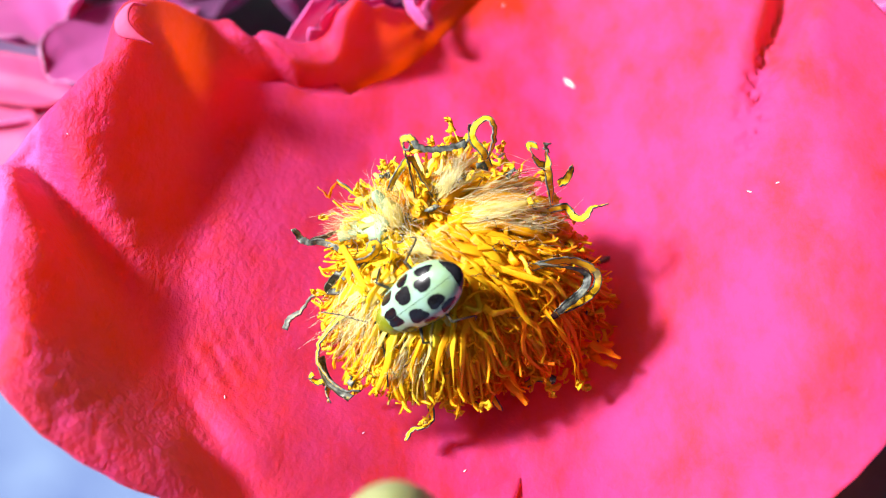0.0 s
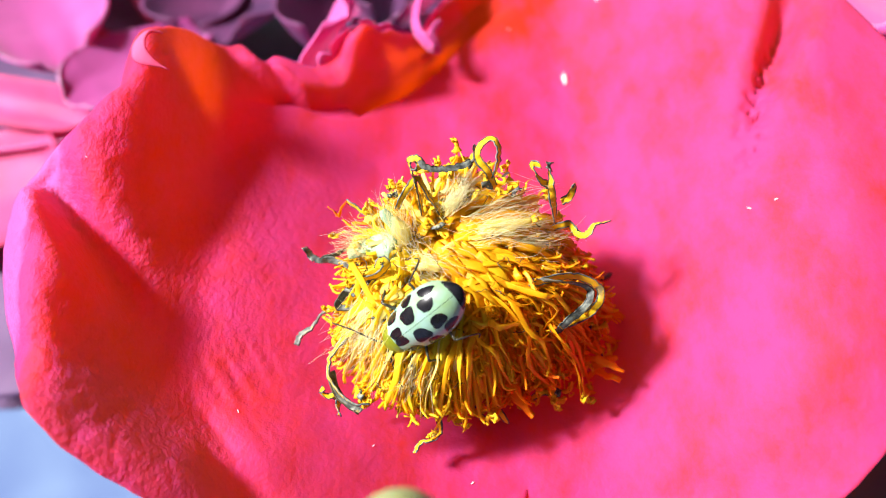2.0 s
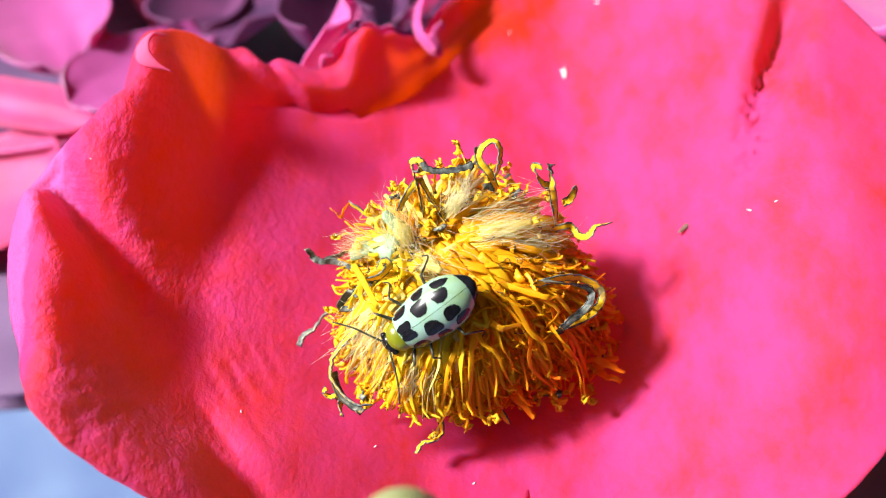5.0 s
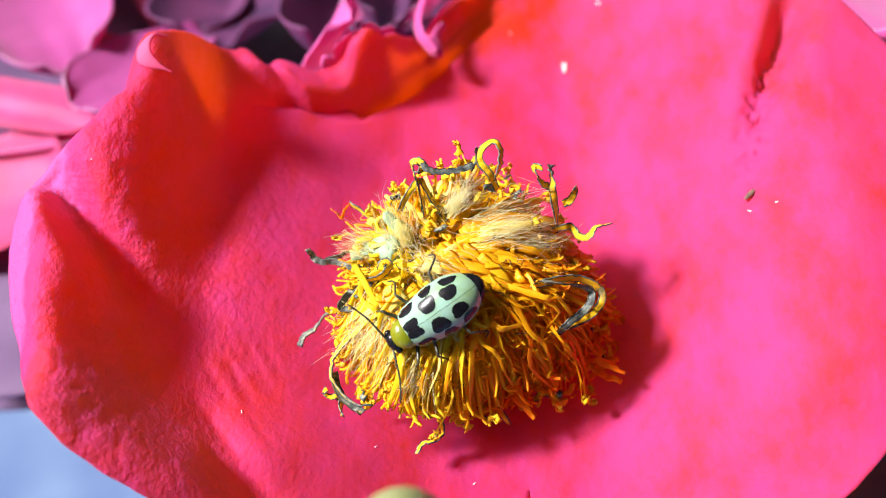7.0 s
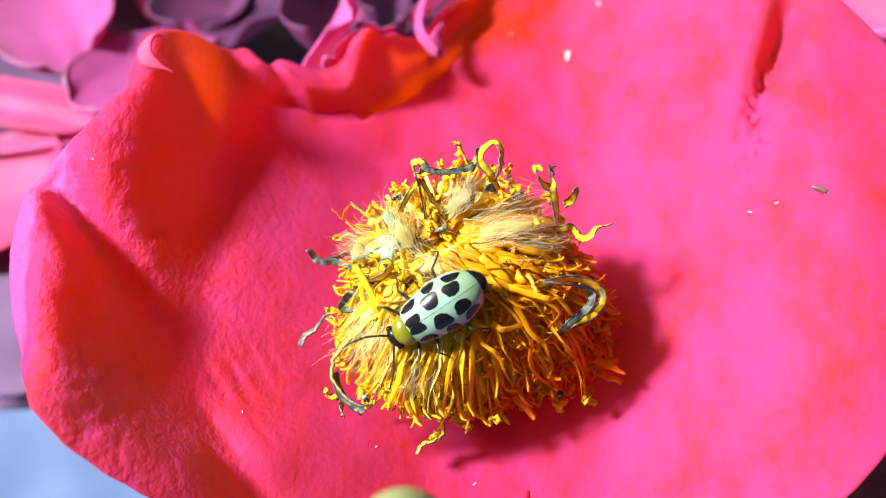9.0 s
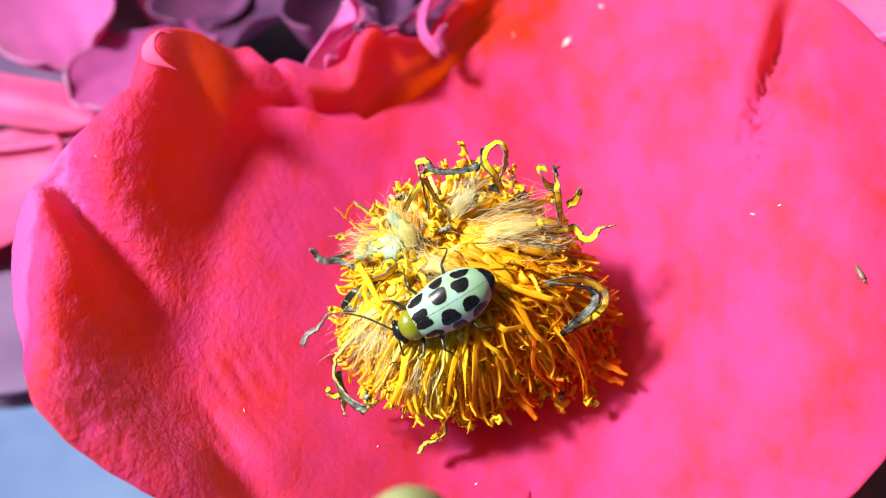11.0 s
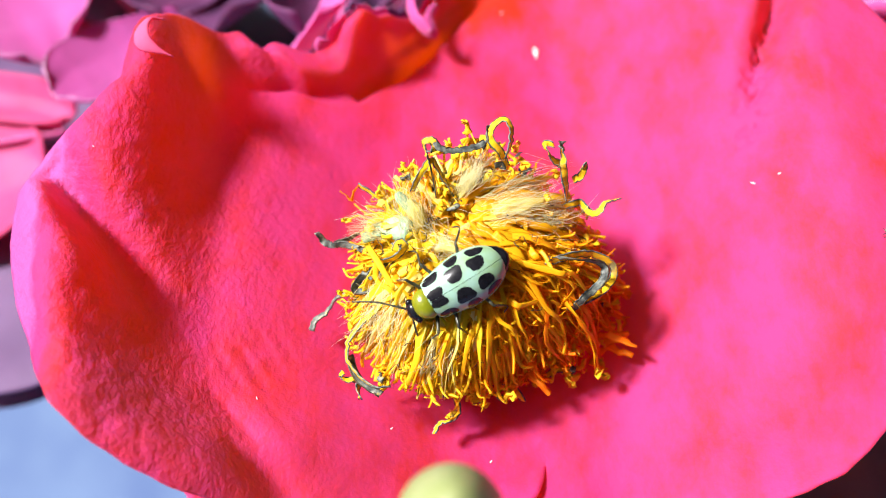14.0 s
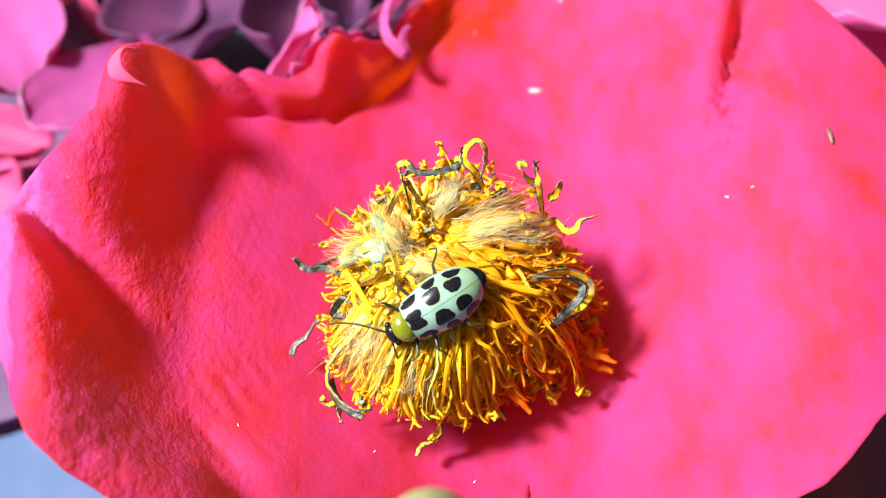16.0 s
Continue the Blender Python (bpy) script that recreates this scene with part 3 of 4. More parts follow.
        build_stamen(rose, rng, pts, rng.uniform(0.26, 0.42), STYLE if 10 < math.degrees(a) and i % 3 == 0 else FILAMENT, i % 3 == 0)
    # broad straps that hang down on the sunny side, hairs and petal showing between them
    for i in range(26):
        a = radians(196 + 84 * (i + rng.uniform(-0.4, 0.4)) / 26)
        far, high = reach(a)
        out = Vector((math.cos(a), math.sin(a), 0))
        base = CORE + out * rng.uniform(2.4, 3.6) + Vector((rng.gauss(0, 0.3), rng.gauss(0, 0.3), 0))
        end = CORE + out * far * rng.uniform(0.86, 1.04)
        pts = []
        for k in range(6):
            s = k / 5
            p = base.lerp(end, s) + Vector((rng.gauss(0, 0.08), rng.gauss(0, 0.08), rng.gauss(0, 0.06)))
            p.z += 9.2 + (high + 0.3 - 9.2) * (0.12 + 0.88 * s) ** 2.4
            pts.append(below_beetle(p))
        build_stamen(rose, rng, pts, rng.uniform(0.20, 0.36), (LEMON, FILAMENT, LEMON, STYLE)[i % 4], i % 2 == 0)
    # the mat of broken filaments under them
    # sunlit lemon and shaded amber threads are coloured by direction
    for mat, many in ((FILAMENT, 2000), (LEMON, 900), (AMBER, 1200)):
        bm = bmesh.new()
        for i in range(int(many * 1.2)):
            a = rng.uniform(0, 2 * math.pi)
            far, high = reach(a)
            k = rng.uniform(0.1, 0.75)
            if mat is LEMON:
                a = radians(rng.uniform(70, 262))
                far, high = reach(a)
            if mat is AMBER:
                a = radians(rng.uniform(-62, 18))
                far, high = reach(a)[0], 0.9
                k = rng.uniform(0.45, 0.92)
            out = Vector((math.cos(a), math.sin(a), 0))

            def spot(k):
                return CORE + out * far * k + Vector((0, 0, 9.0 + (high * 0.8 - 9.0) * min(k, 1) ** fall(a) - 0.2))
            p0, p1 = spot(k), spot(min(k + rng.uniform(0.15, 0.4), 0.92))
            j = Vector((rng.gauss(0, 0.6), rng.gauss(0, 0.6), rng.gauss(0, 0.25))) * (0.4 + 0.8 * k)
            strand(bm, smooth_line([below_beetle(p0), below_beetle(p0.lerp(p1, 0.5) + j * 0.3), below_beetle(p1 + j * 0.6), below_beetle(p1 + j + Vector((rng.gauss(0, 0.2), rng.gauss(0, 0.2), rng.gauss(0.0, 0.2))))], 3), lambda s: 0.16 * (1 - 0.5 * s), lambda s: 0.04, twist=rng.uniform(-0.8, 0.8), roll=rng.gauss(0, 0.3), sides=4, crumple=0.3)
        tagged(part("filament_mat", bm, mat, rose, "mat of broken stamen threads"), kind="stuff")

    curls = random.Random(11)

    def hero(pts, mat, width):
        """A withered strap with its dried edges turned up dark."""
        rng = curls
        width *= 0.92
        line = [p + Vector((rng.gauss(0, 0.025), rng.gauss(0, 0.025), rng.gauss(0, 0.025))) for p in smooth_line(pts, 6)]
        twist, roll = rng.uniform(-3, 3), rng.uniform(0, 3)
        bm = bmesh.new()
        strand(bm, line, lambda s: width * 0.85, lambda s: width * 0.15, twist=twist, sides=8, roll=roll, crumple=0.35)
        st = part("stamen", bm, mat, rose, "curled withered grey stamen" if mat is WITHERED else "")
        for side in (-1, 1):
            bm = bmesh.new()
            strand(bm, line, lambda s: width * (0.15 + 0.08 * math.sin(9 * s + side)), lambda s: width * 0.20, twist=twist, sides=6, roll=roll, crumple=0.6, slide=side * width * 0.78)
            part("anther", bm, mat if mat in (AMBER, FILAMENT) else WITHERED if mat is ANTHER or side > 0 else THREAD, st, "dried dark edge" if mat is ANTHER else "")

    hero([(0.2, -3.8, 9.5), (-0.6, -2.9, 10.5), (-1.2, -2.3, 11.5), (-1.9, -3.0, 11.2), (-2.4, -3.7, 10.5)], ANTHER, 0.22)  # back loop
    hero([(-1.0, -3.5, 9.6), (-1.3, -2.5, 11.0), (-1.5, -2.3, 12.0), (-1.7, -1.9, 12.6), (-1.2, -1.9, 12.8), (-1.1, -2.2, 12.4), (-1.4, -2.2, 12.2)], ANTHER, 0.26)  # back curl
    hero([(-1.2, -1.9, 12.8), (-0.6, -2.3, 12.5), (0.3, -2.2, 12.3), (1.3, -1.9, 12.2), (1.7, -1.6, 12.2)], WITHERED, 0.22)  # back bar
    hero([(1.6, -1.8, 11.8), (1.9, -1.3, 12.2), (1.9, -0.8, 12.6)], WITHERED, 0.20)  # top post
    hero([(3.1, -2.0, 10.2), (2.7, -1.5, 11.0), (2.1, -1.0, 11.6), (2.3, -0.4, 12.0), (2.9, -0.1, 12.2), (3.3, -0.6, 12.0), (3.2, -1.3, 11.5), (3.0, -1.7, 10.8)], ANTHER, 0.26)  # top arch
    hero([(6.6, -3.3, 8.5), (6.4, -2.6, 9.8), (6.2, -2.2, 10.8), (6.1, -1.6, 11.6)], ANTHER, 0.27)  # back right post
    hero([(6.3, -2.1, 10.4), (5.6, -2.1, 11.0), (5.3, -1.9, 11.4), (5.1, -1.6, 11.8), (5.6, -1.8, 12.0)], ANTHER, 0.24)  # back right hook
    hero([(6.1, -1.7, 11.5), (6.1, -1.5, 11.9)], WITHERED, 0.30)  # back right knob
    hero([(6.9, -2.5, 9.5), (7.3, -2.5, 9.8), (7.5, -2.2, 10.2), (7.6, -2.0, 10.4)], ANTHER, 0.26)  # back right knee
    hero([(6.2, -3.3, 7.5), (7.4, -3.1, 8.0), (7.9, -3.8, 8.0), (8.5, -3.9, 8.2), (8.9, -3.4, 8.4), (9.9, -3.1, 8.3)], ANTHER, 0.26)  # right arm
    hero([(4.9, -7.4, 8.8), (6.0, -7.1, 8.6), (7.2, -6.6, 8.1), (8.7, -6.6, 7.3), (9.2, -7.2, 6.6), (8.4, -8.2, 6.6), (7.0, -9.0, 6.8)], ANTHER, 0.27)  # loop a
    hero([(5.6, -7.3, 9.0), (6.9, -7.3, 8.7), (8.3, -7.3, 8.0), (8.2, -8.1, 7.6), (7.2, -8.9, 7.2), (6.3, -9.5, 6.8)], WITHERED, 0.27)  # loop b
    hero([(9.7, -6.0, 2.0), (11.1, -5.6, 1.2), (11.8, -6.1, 0.7), (11.5, -7.0, 0.6), (10.6, -7.4, 0.8)], AMBER, 0.20)  # amber ring
    hero([(7.4, -8.0, 3.0), (9.3, -8.7, 1.2), (10.4, -8.3, 0.8), (10.9, -7.5, 0.9), (10.0, -7.3, 1.5)], AMBER, 0.24)  # amber low
    hero([(-3.9, -4.3, 7.5), (-5.3, -4.0, 6.8), (-6.3, -4.2, 6.3), (-7.1, -4.4, 6.1), (-7.6, -4.2, 6.2), (-8.0, -3.8, 6.6)], WITHERED, 0.24)  # left arm a
    hero([(-4.1, -5.0, 7.2), (-5.3, -5.0, 6.6), (-6.2, -4.5, 6.2), (-7.0, -4.4, 6.1)], WITHERED, 0.26)  # left arm b
    hero([(-4.3, -7.8, 6.5), (-5.7, -7.4, 5.6), (-6.9, -7.2, 4.8), (-7.5, -7.8, 4.2), (-8.2, -8.2, 3.9), (-8.5, -8.8, 3.7)], WITHERED, 0.26)  # left low
    hero([(-1.6, -5.6, 8.8), (-2.9, -4.2, 8.6), (-4.2, -2.7, 8.4), (-5.4, -1.8, 8.4)], ANTHER, 0.24)  # left pole
    hero([(-5.4, -1.8, 8.4), (-5.7, -2.2, 8.4), (-5.8, -2.8, 8.4), (-6.1, -2.5, 8.4), (-6.5, -2.2, 8.5)], AMBER, 0.12)  # left curl
    hero([(-4.8, -9.1, 6.6), (-5.9, -10.0, 5.9), (-6.3, -11.1, 5.5), (-5.8, -12.2, 5.3), (-4.8, -13.0, 5.2), (-3.9, -13.0, 5.2)], ANTHER, 0.30)  # front left bow
    hero([(-6.2, -11.1, 5.2), (-5.7, -12.4, 5.0), (-4.8, -13.1, 4.9), (-4.4, -13.3, 4.8)], WITHERED, 0.28)  # front left bow under
    hero([(-5.8, -12.4, 5.0), (-6.3, -12.5, 5.0), (-6.7, -12.2, 5.0), (-6.5, -12.1, 5.2)], ANTHER, 0.22)  # front left tip a
    hero([(-5.6, -12.5, 4.9), (-5.7, -13.0, 4.8), (-5.6, -13.5, 4.7)], ANTHER, 0.26)  # front left tip b
    hero([(-1.6, -11.8, 4.5), (-0.6, -12.5, 3.2), (0.0, -13.3, 2.4), (-0.3, -14.0, 2.2), (-1.1, -14.2, 2.1), (-1.5, -14.8, 2.1)], ANTHER, 0.28)  # bottom hook
    hero([(-2.6, -7.2, 8.5), (-3.9, -7.2, 8.2), (-5.1, -7.2, 7.5), (-5.8, -7.8, 6.8), (-4.6, -8.0, 7.2), (-3.1, -7.7, 8.3)], WITHERED, 0.30)  # knot a
    hero([(-4.6, -6.9, 8.3), (-3.5, -7.0, 9.0), (-2.9, -6.8, 9.8), (-3.2, -6.6, 10.0), (-3.4, -6.9, 9.6)], ANTHER, 0.28)  # knot b
    hero([(0.5, -11.6, 4.0), (0.9, -12.2, 2.8), (1.3, -12.8, 2.2), (1.5, -13.0, 2.0)], ANTHER, 0.26)  # low a
    hero([(2.2, -12.6, 2.0), (2.8, -12.7, 1.9), (3.2, -12.3, 2.2), (3.6, -12.5, 2.0), (3.9, -12.9, 1.6)], ANTHER, 0.24)  # low b
    hero([(4.4, -11.3, 2.2), (5.1, -11.6, 1.8), (5.8, -11.2, 2.0), (6.4, -11.1, 2.0)], ANTHER, 0.24)  # low c
    hero([(4.7, -4.3, 8.2), (6.3, -4.0, 7.6), (7.8, -3.9, 7.0)], FILAMENT, 0.25)  # right short
    # crumpled anthers in clumps: place and reach
    for x, y, z, far in ((1.2, -12.6, 2.3, 1.0), (3.0, -12.6, 2.0, 0.8), (5.6, -11.3, 2.0, 0.9), (0.5, -11.6, 4.0, 0.9), (2.3, -11.2, 5.0, 0.8), (-0.9, -11.1, 5.2, 0.7), (-4.4, -12.6, 5.0, 0.35), (7.6, -8.2, 3.4, 0.9), (8.8, -7.2, 4.0, 0.8), (5.3, -8.7, 6.5, 0.8), (5.9, -4.6, 8.0, 0.8), (7.5, -5.2, 6.5, 0.7), (-0.4, -4.3, 9.8, 0.7), (-3.4, -7.1, 8.6, 1.0), (-4.6, -7.5, 7.6, 0.8), (2.7, -2.3, 10.4, 0.8), (5.2, -3.5, 9.0, 0.7), (9.6, -8.3, 1.6, 0.9), (3.8, -10.3, 5.0, 0.8), (1.6, -11.6, 3.6, 1.0), (3.2, -11.4, 3.6, 1.0), (4.6, -10.6, 3.6, 1.0), (6.2, -9.8, 3.4, 1.0), (7.0, -6.6, 6.2, 0.9), (-0.2, -12.2, 3.2, 0.8), (-2.6, -11.8, 4.8, 0.8), (6.6, -8.8, 5.0, 0.9), (2.0, -10.0, 6.0, 0.8), (8.4, -5.4, 4.6, 0.9)):
        for i in range(7):
            p = Vector((x, y + 0.25, z + 0.5) if y < -10 and x > -2 else (x, y, z)) + Vector((rng.gauss(0, 0.6), rng.gauss(0, 0.5), rng.gauss(0, 0.25))) * far
            d = Vector((rng.gauss(0, 1), rng.gauss(0, 1), rng.gauss(0, 0.5))).normalized()
            e = Vector((rng.gauss(0, 1), rng.gauss(0, 1), rng.gauss(0, 0.5))).normalized()
            r = rng.uniform(0.2, 0.5) * far
            q = [p + d * (r * math.sin(k * 0.8) + 0.08 * k) + e * (r * math.cos(k * 0.8)) + Vector((rng.gauss(0, 0.06), rng.gauss(0, 0.06), rng.gauss(0, 0.06))) for k in range(rng.randint(5, 9))]
            bm = bmesh.new()
            w = rng.uniform(0.10, 0.2)
            strand(bm, smooth_line(q, 3), lambda s: w * (1.2 - 0.6 * s), lambda s: w * 0.22, twist=rng.uniform(-4, 4), sides=5, crumple=0.7)
            part("anther", bm, (ANTHER, ANTHER, ANTHER, FILAMENT, WITHERED)[i % 5], rose)
    # broad curled amber scraps low on the shaded side, the shade in their colour
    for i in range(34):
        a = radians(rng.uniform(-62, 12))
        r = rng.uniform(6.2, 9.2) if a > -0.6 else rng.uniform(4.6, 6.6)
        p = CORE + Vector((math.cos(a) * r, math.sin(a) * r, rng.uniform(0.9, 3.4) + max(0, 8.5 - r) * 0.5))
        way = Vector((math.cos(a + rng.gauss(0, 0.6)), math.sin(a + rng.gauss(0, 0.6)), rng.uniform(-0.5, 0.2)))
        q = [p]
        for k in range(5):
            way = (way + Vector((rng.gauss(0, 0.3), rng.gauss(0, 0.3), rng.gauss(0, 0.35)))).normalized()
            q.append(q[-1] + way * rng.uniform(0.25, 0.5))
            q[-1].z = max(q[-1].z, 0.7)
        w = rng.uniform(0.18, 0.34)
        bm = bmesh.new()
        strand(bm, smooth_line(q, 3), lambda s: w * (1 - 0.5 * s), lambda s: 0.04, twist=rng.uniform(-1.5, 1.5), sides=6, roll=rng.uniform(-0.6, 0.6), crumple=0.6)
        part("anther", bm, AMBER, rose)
    # fine pale hairs of the styles, in tufts: root, way, how many, length
    for root, way, many, far, mat, wide in (
            ((0.5, -3.4, 10.1), (0.55, 0.55, 0.8), 60, 3.2, HAIR, 0.5), ((2.6, -4.5, 10.0), (1.0, 0.25, 0.0), 60, 4.2, HAIR, 1.5),
            ((-4.2, -4.8, 8.4), (-0.9, 0.1, 0.3), 90, 1.6, HAIR, 1.1), ((-3.0, -8.4, 8.0), (-0.5, -0.8, -0.5), 110, 4.0, HAIR, 1.6),
            ((4.6, -4.6, 8.9), (1.0, 0.1, -0.35), 45, 3.2, HAIR, 1.0), ((-2.0, -5.0, 9.7), (-0.3, 0.6, 0.6), 60, 2.4, HAIR, 1.4),
            ((-1.0, -10.6, 7.0), (-0.3, -1.0, -0.5), 45, 3.0, HAIR, 1.0), ((-1.0, -6.2, 9.4), (0.5, -0.4, 0.3), 50, 2.2, HAIR, 1.8)):
        bm = bmesh.new()
        way = Vector(way).normalized()
        for i in range(many * 2):
            p = Vector(root) + Vector((rng.gauss(0, 1), rng.gauss(0, 1), rng.gauss(0, 0.5))) * wide * 0.5
            d = (way + Vector((rng.gauss(0, 0.19), rng.gauss(0, 0.19), rng.gauss(0, 0.14)))).normalized() * 0.85 * far * rng.uniform(0.5, 1)
            sag = Vector((rng.gauss(0, 0.13), rng.gauss(0, 0.13), rng.gauss(0, 0.09) - 0.04)) * far
            strand(bm, smooth_line([p, p + d * 0.5 - sag * 0.4, p + d + sag], 3), lambda s: 0.013 * (1 - 0.6 * s), lambda s: 0.010 * (1 - 0.5 * s), sides=3)
        tagged(part("style_hairs", bm, mat, rose, "tuft of fine pale hairs"), kind="stuff")
        bm = bmesh.new()
        p = Vector(root) - Vector((0, 0, 0.3))
        strand(bm, smooth_line([p - way * far * 0.1, p + way * far * 0.3, p + way * far * 0.62 - Vector((0, 0, 0.1))], 6), lambda s: wide * 0.34 * (0.35 + 0.65 * math.sin(math.pi * min(s + 0.15, 1))), lambda s: 0.22 * wide * (1 - 0.7 * s), sides=10, crumple=0.8)
        part("style", bm, STYLE, rose, "pale matted style under the hairs")
    # pale green style bases
    for q, w in (([(-2.5, -5.3, 9.0), (-3.8, -4.7, 8.5), (-5.2, -5.0, 7.7)], 0.95), ([(-2.2, -4.5, 9.5), (-2.9, -3.9, 10.0), (-3.2, -3.5, 10.2)], 0.5)):
        bm = bmesh.new()
        strand(bm, smooth_line(q, 5), lambda s: w * (1 - 0.6 * s), lambda s: w * (0.5 - 0.3 * s), sides=10, crumple=0.5)
        part("style", bm, MINT, rose, "pale green hairy style")
    # dark thread-like scraps caught on the stamens
    for i in range(90):
        a = rng.uniform(0, 2 * math.pi)
        far, high = reach(a)
        k = rng.uniform(0.3, 0.95)
        p = below_beetle(Vector((CORE.x + far * k * math.cos(a), CORE.y + far * k * math.sin(a), 9.3 + (max(high, 2.0) - 9.3) * k ** fall(a) + 0.35)))
        d = Vector((rng.gauss(0, 1), rng.gauss(0, 1), rng.gauss(0, 0.3))).normalized()
        q = [p]
        for j in range(9):
            d = (d + Vector((rng.gauss(0, 0.8), rng.gauss(0, 0.8), rng.gauss(0, 0.3)))).normalized()
            p = p + d * 0.13
            q.append(p)
        bm = bmesh.new()
        strand(bm, smooth_line(q, 2), lambda s: 0.024, lambda s: 0.02, sides=4)
        part("dry_thread", bm, THREAD if i % 4 else AMBER, rose)
    # stem
    bm = bmesh.new()
    strand(bm, [Vector((0.5, -3.5, -1.5)), Vector((0.5, -3, -20)), Vector((3, 0, -150)), Vector((10, 8, -452))], lambda s: 2.2 + 1.2 * s, lambda s: 2.2 + 1.2 * s, sides=10)
    part("stem", bm, GREEN, rose, "green rose stem")
    return rose


# ---- the neighbours ----
def build_neighbour(root, blades, mats, seed, label):
    """A rose seen past the open one: its outer petals, each from base to tip, and a stem."""
    flower = thing("rose", at(*root), label, "flower", "roses behind the open rose")
    for i, (base, tip, half, cup) in enumerate(blades):
        off = Vector(root)
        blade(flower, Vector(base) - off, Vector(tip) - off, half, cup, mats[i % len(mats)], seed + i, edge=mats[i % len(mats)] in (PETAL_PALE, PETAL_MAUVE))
    bm = bmesh.new()
    strand(bm, smooth_line([(0, 0, 2), (0, 0, -8), (0, 6, -60), (5, 8, -300), (5, 8, -430)], 3), lambda s: 2.2, lambda s: 2.2, sides=8)
    part("stem", bm, GREEN, flower)
    bm = bmesh.new()
    bmesh.ops.create_uvsphere(bm, u_segments=16, v_segments=10, radius=1)
    for v in bm.verts:
        v.co = Vector((v.co.x * 4, v.co.y * 4, v.co.z * 5 - 1))
    part("hip", bm, GREEN, flower)
    return flower


# an added dark sheet in leaf shape, standing for shade between the flowers
def build_gap_leaf(base, tip, half, seed):
    leaf = thing("gap_leaf", at(*base), "dark blue leaf shape added to stand for the shaded gaps below the flowers", "leaf", "leaves of the rose bush")
    blade(leaf, (0, 0, 0), Vector(tip) - Vector(base), half, 0.15, GAP_SHADE, seed, "leaf_blade")
    bm = bmesh.new()
    strand(bm, smooth_line([(0, 0, 0), (0, 4, -20), (0, 8, -200), (0, 8, -425)], 3), lambda s: 0.9, lambda s: 0.9, sides=6)
    part("stalk", bm, GREEN, leaf)
    return leaf


def build_bud():
    bud = thing("rose_bud", at(-1.5, -23.4, 16.9), "small pale green closed rose bud on its stem", "flower bud")
    bm = bmesh.new()
    bmesh.ops.create_uvsphere(bm, u_segments=24, v_segments=16, radius=1)
    for v in bm.verts:
        k = 1 - 0.25 * max(0, v.co.z) ** 2
        v.co = Vector((v.co.x * 2.25 * k, v.co.y * 2.25 * k, v.co.z * 4.0))
    part("bud_body", bm, BUD, bud, "pale green bud tip")
    bm = bmesh.new()
    strand(bm, [Vector((0, 0, -3.5)), Vector((0, -6, -20)), Vector((0, -14, -80)), Vector((0, -14, -470))], lambda s: 0.9, lambda s: 0.9, sides=8)
    part("stem", bm, GREEN, bud)
    return bud


# ---- the beetle ----
def shell(u, phi, side, lift=0.0):
    """A point of the wing case: u from front to tail, phi from the seam to the side."""
    u = min(max(u, 0), 1)
    w = 1.5 * (0.80 + 0.20 * sstep(0, 0.5, u)) * math.sqrt(max(0, 1 - max(0, (u - 0.45) / 0.55) ** 2.4)) * (0.86 + 0.14 * sstep(0, 0.08, u))
    h = 1.25 * (0.75 + 0.25 * sstep(0, 0.35, u)) * math.sqrt(max(0, 1 - max(0, (u - 0.4) / 0.6) ** 2.2))
    k = 1 + lift
    return Vector((1.9 - 4.65 * u, side * (w * math.sin(phi) * k + 0.012), h * math.cos(phi) * k + 0.35))


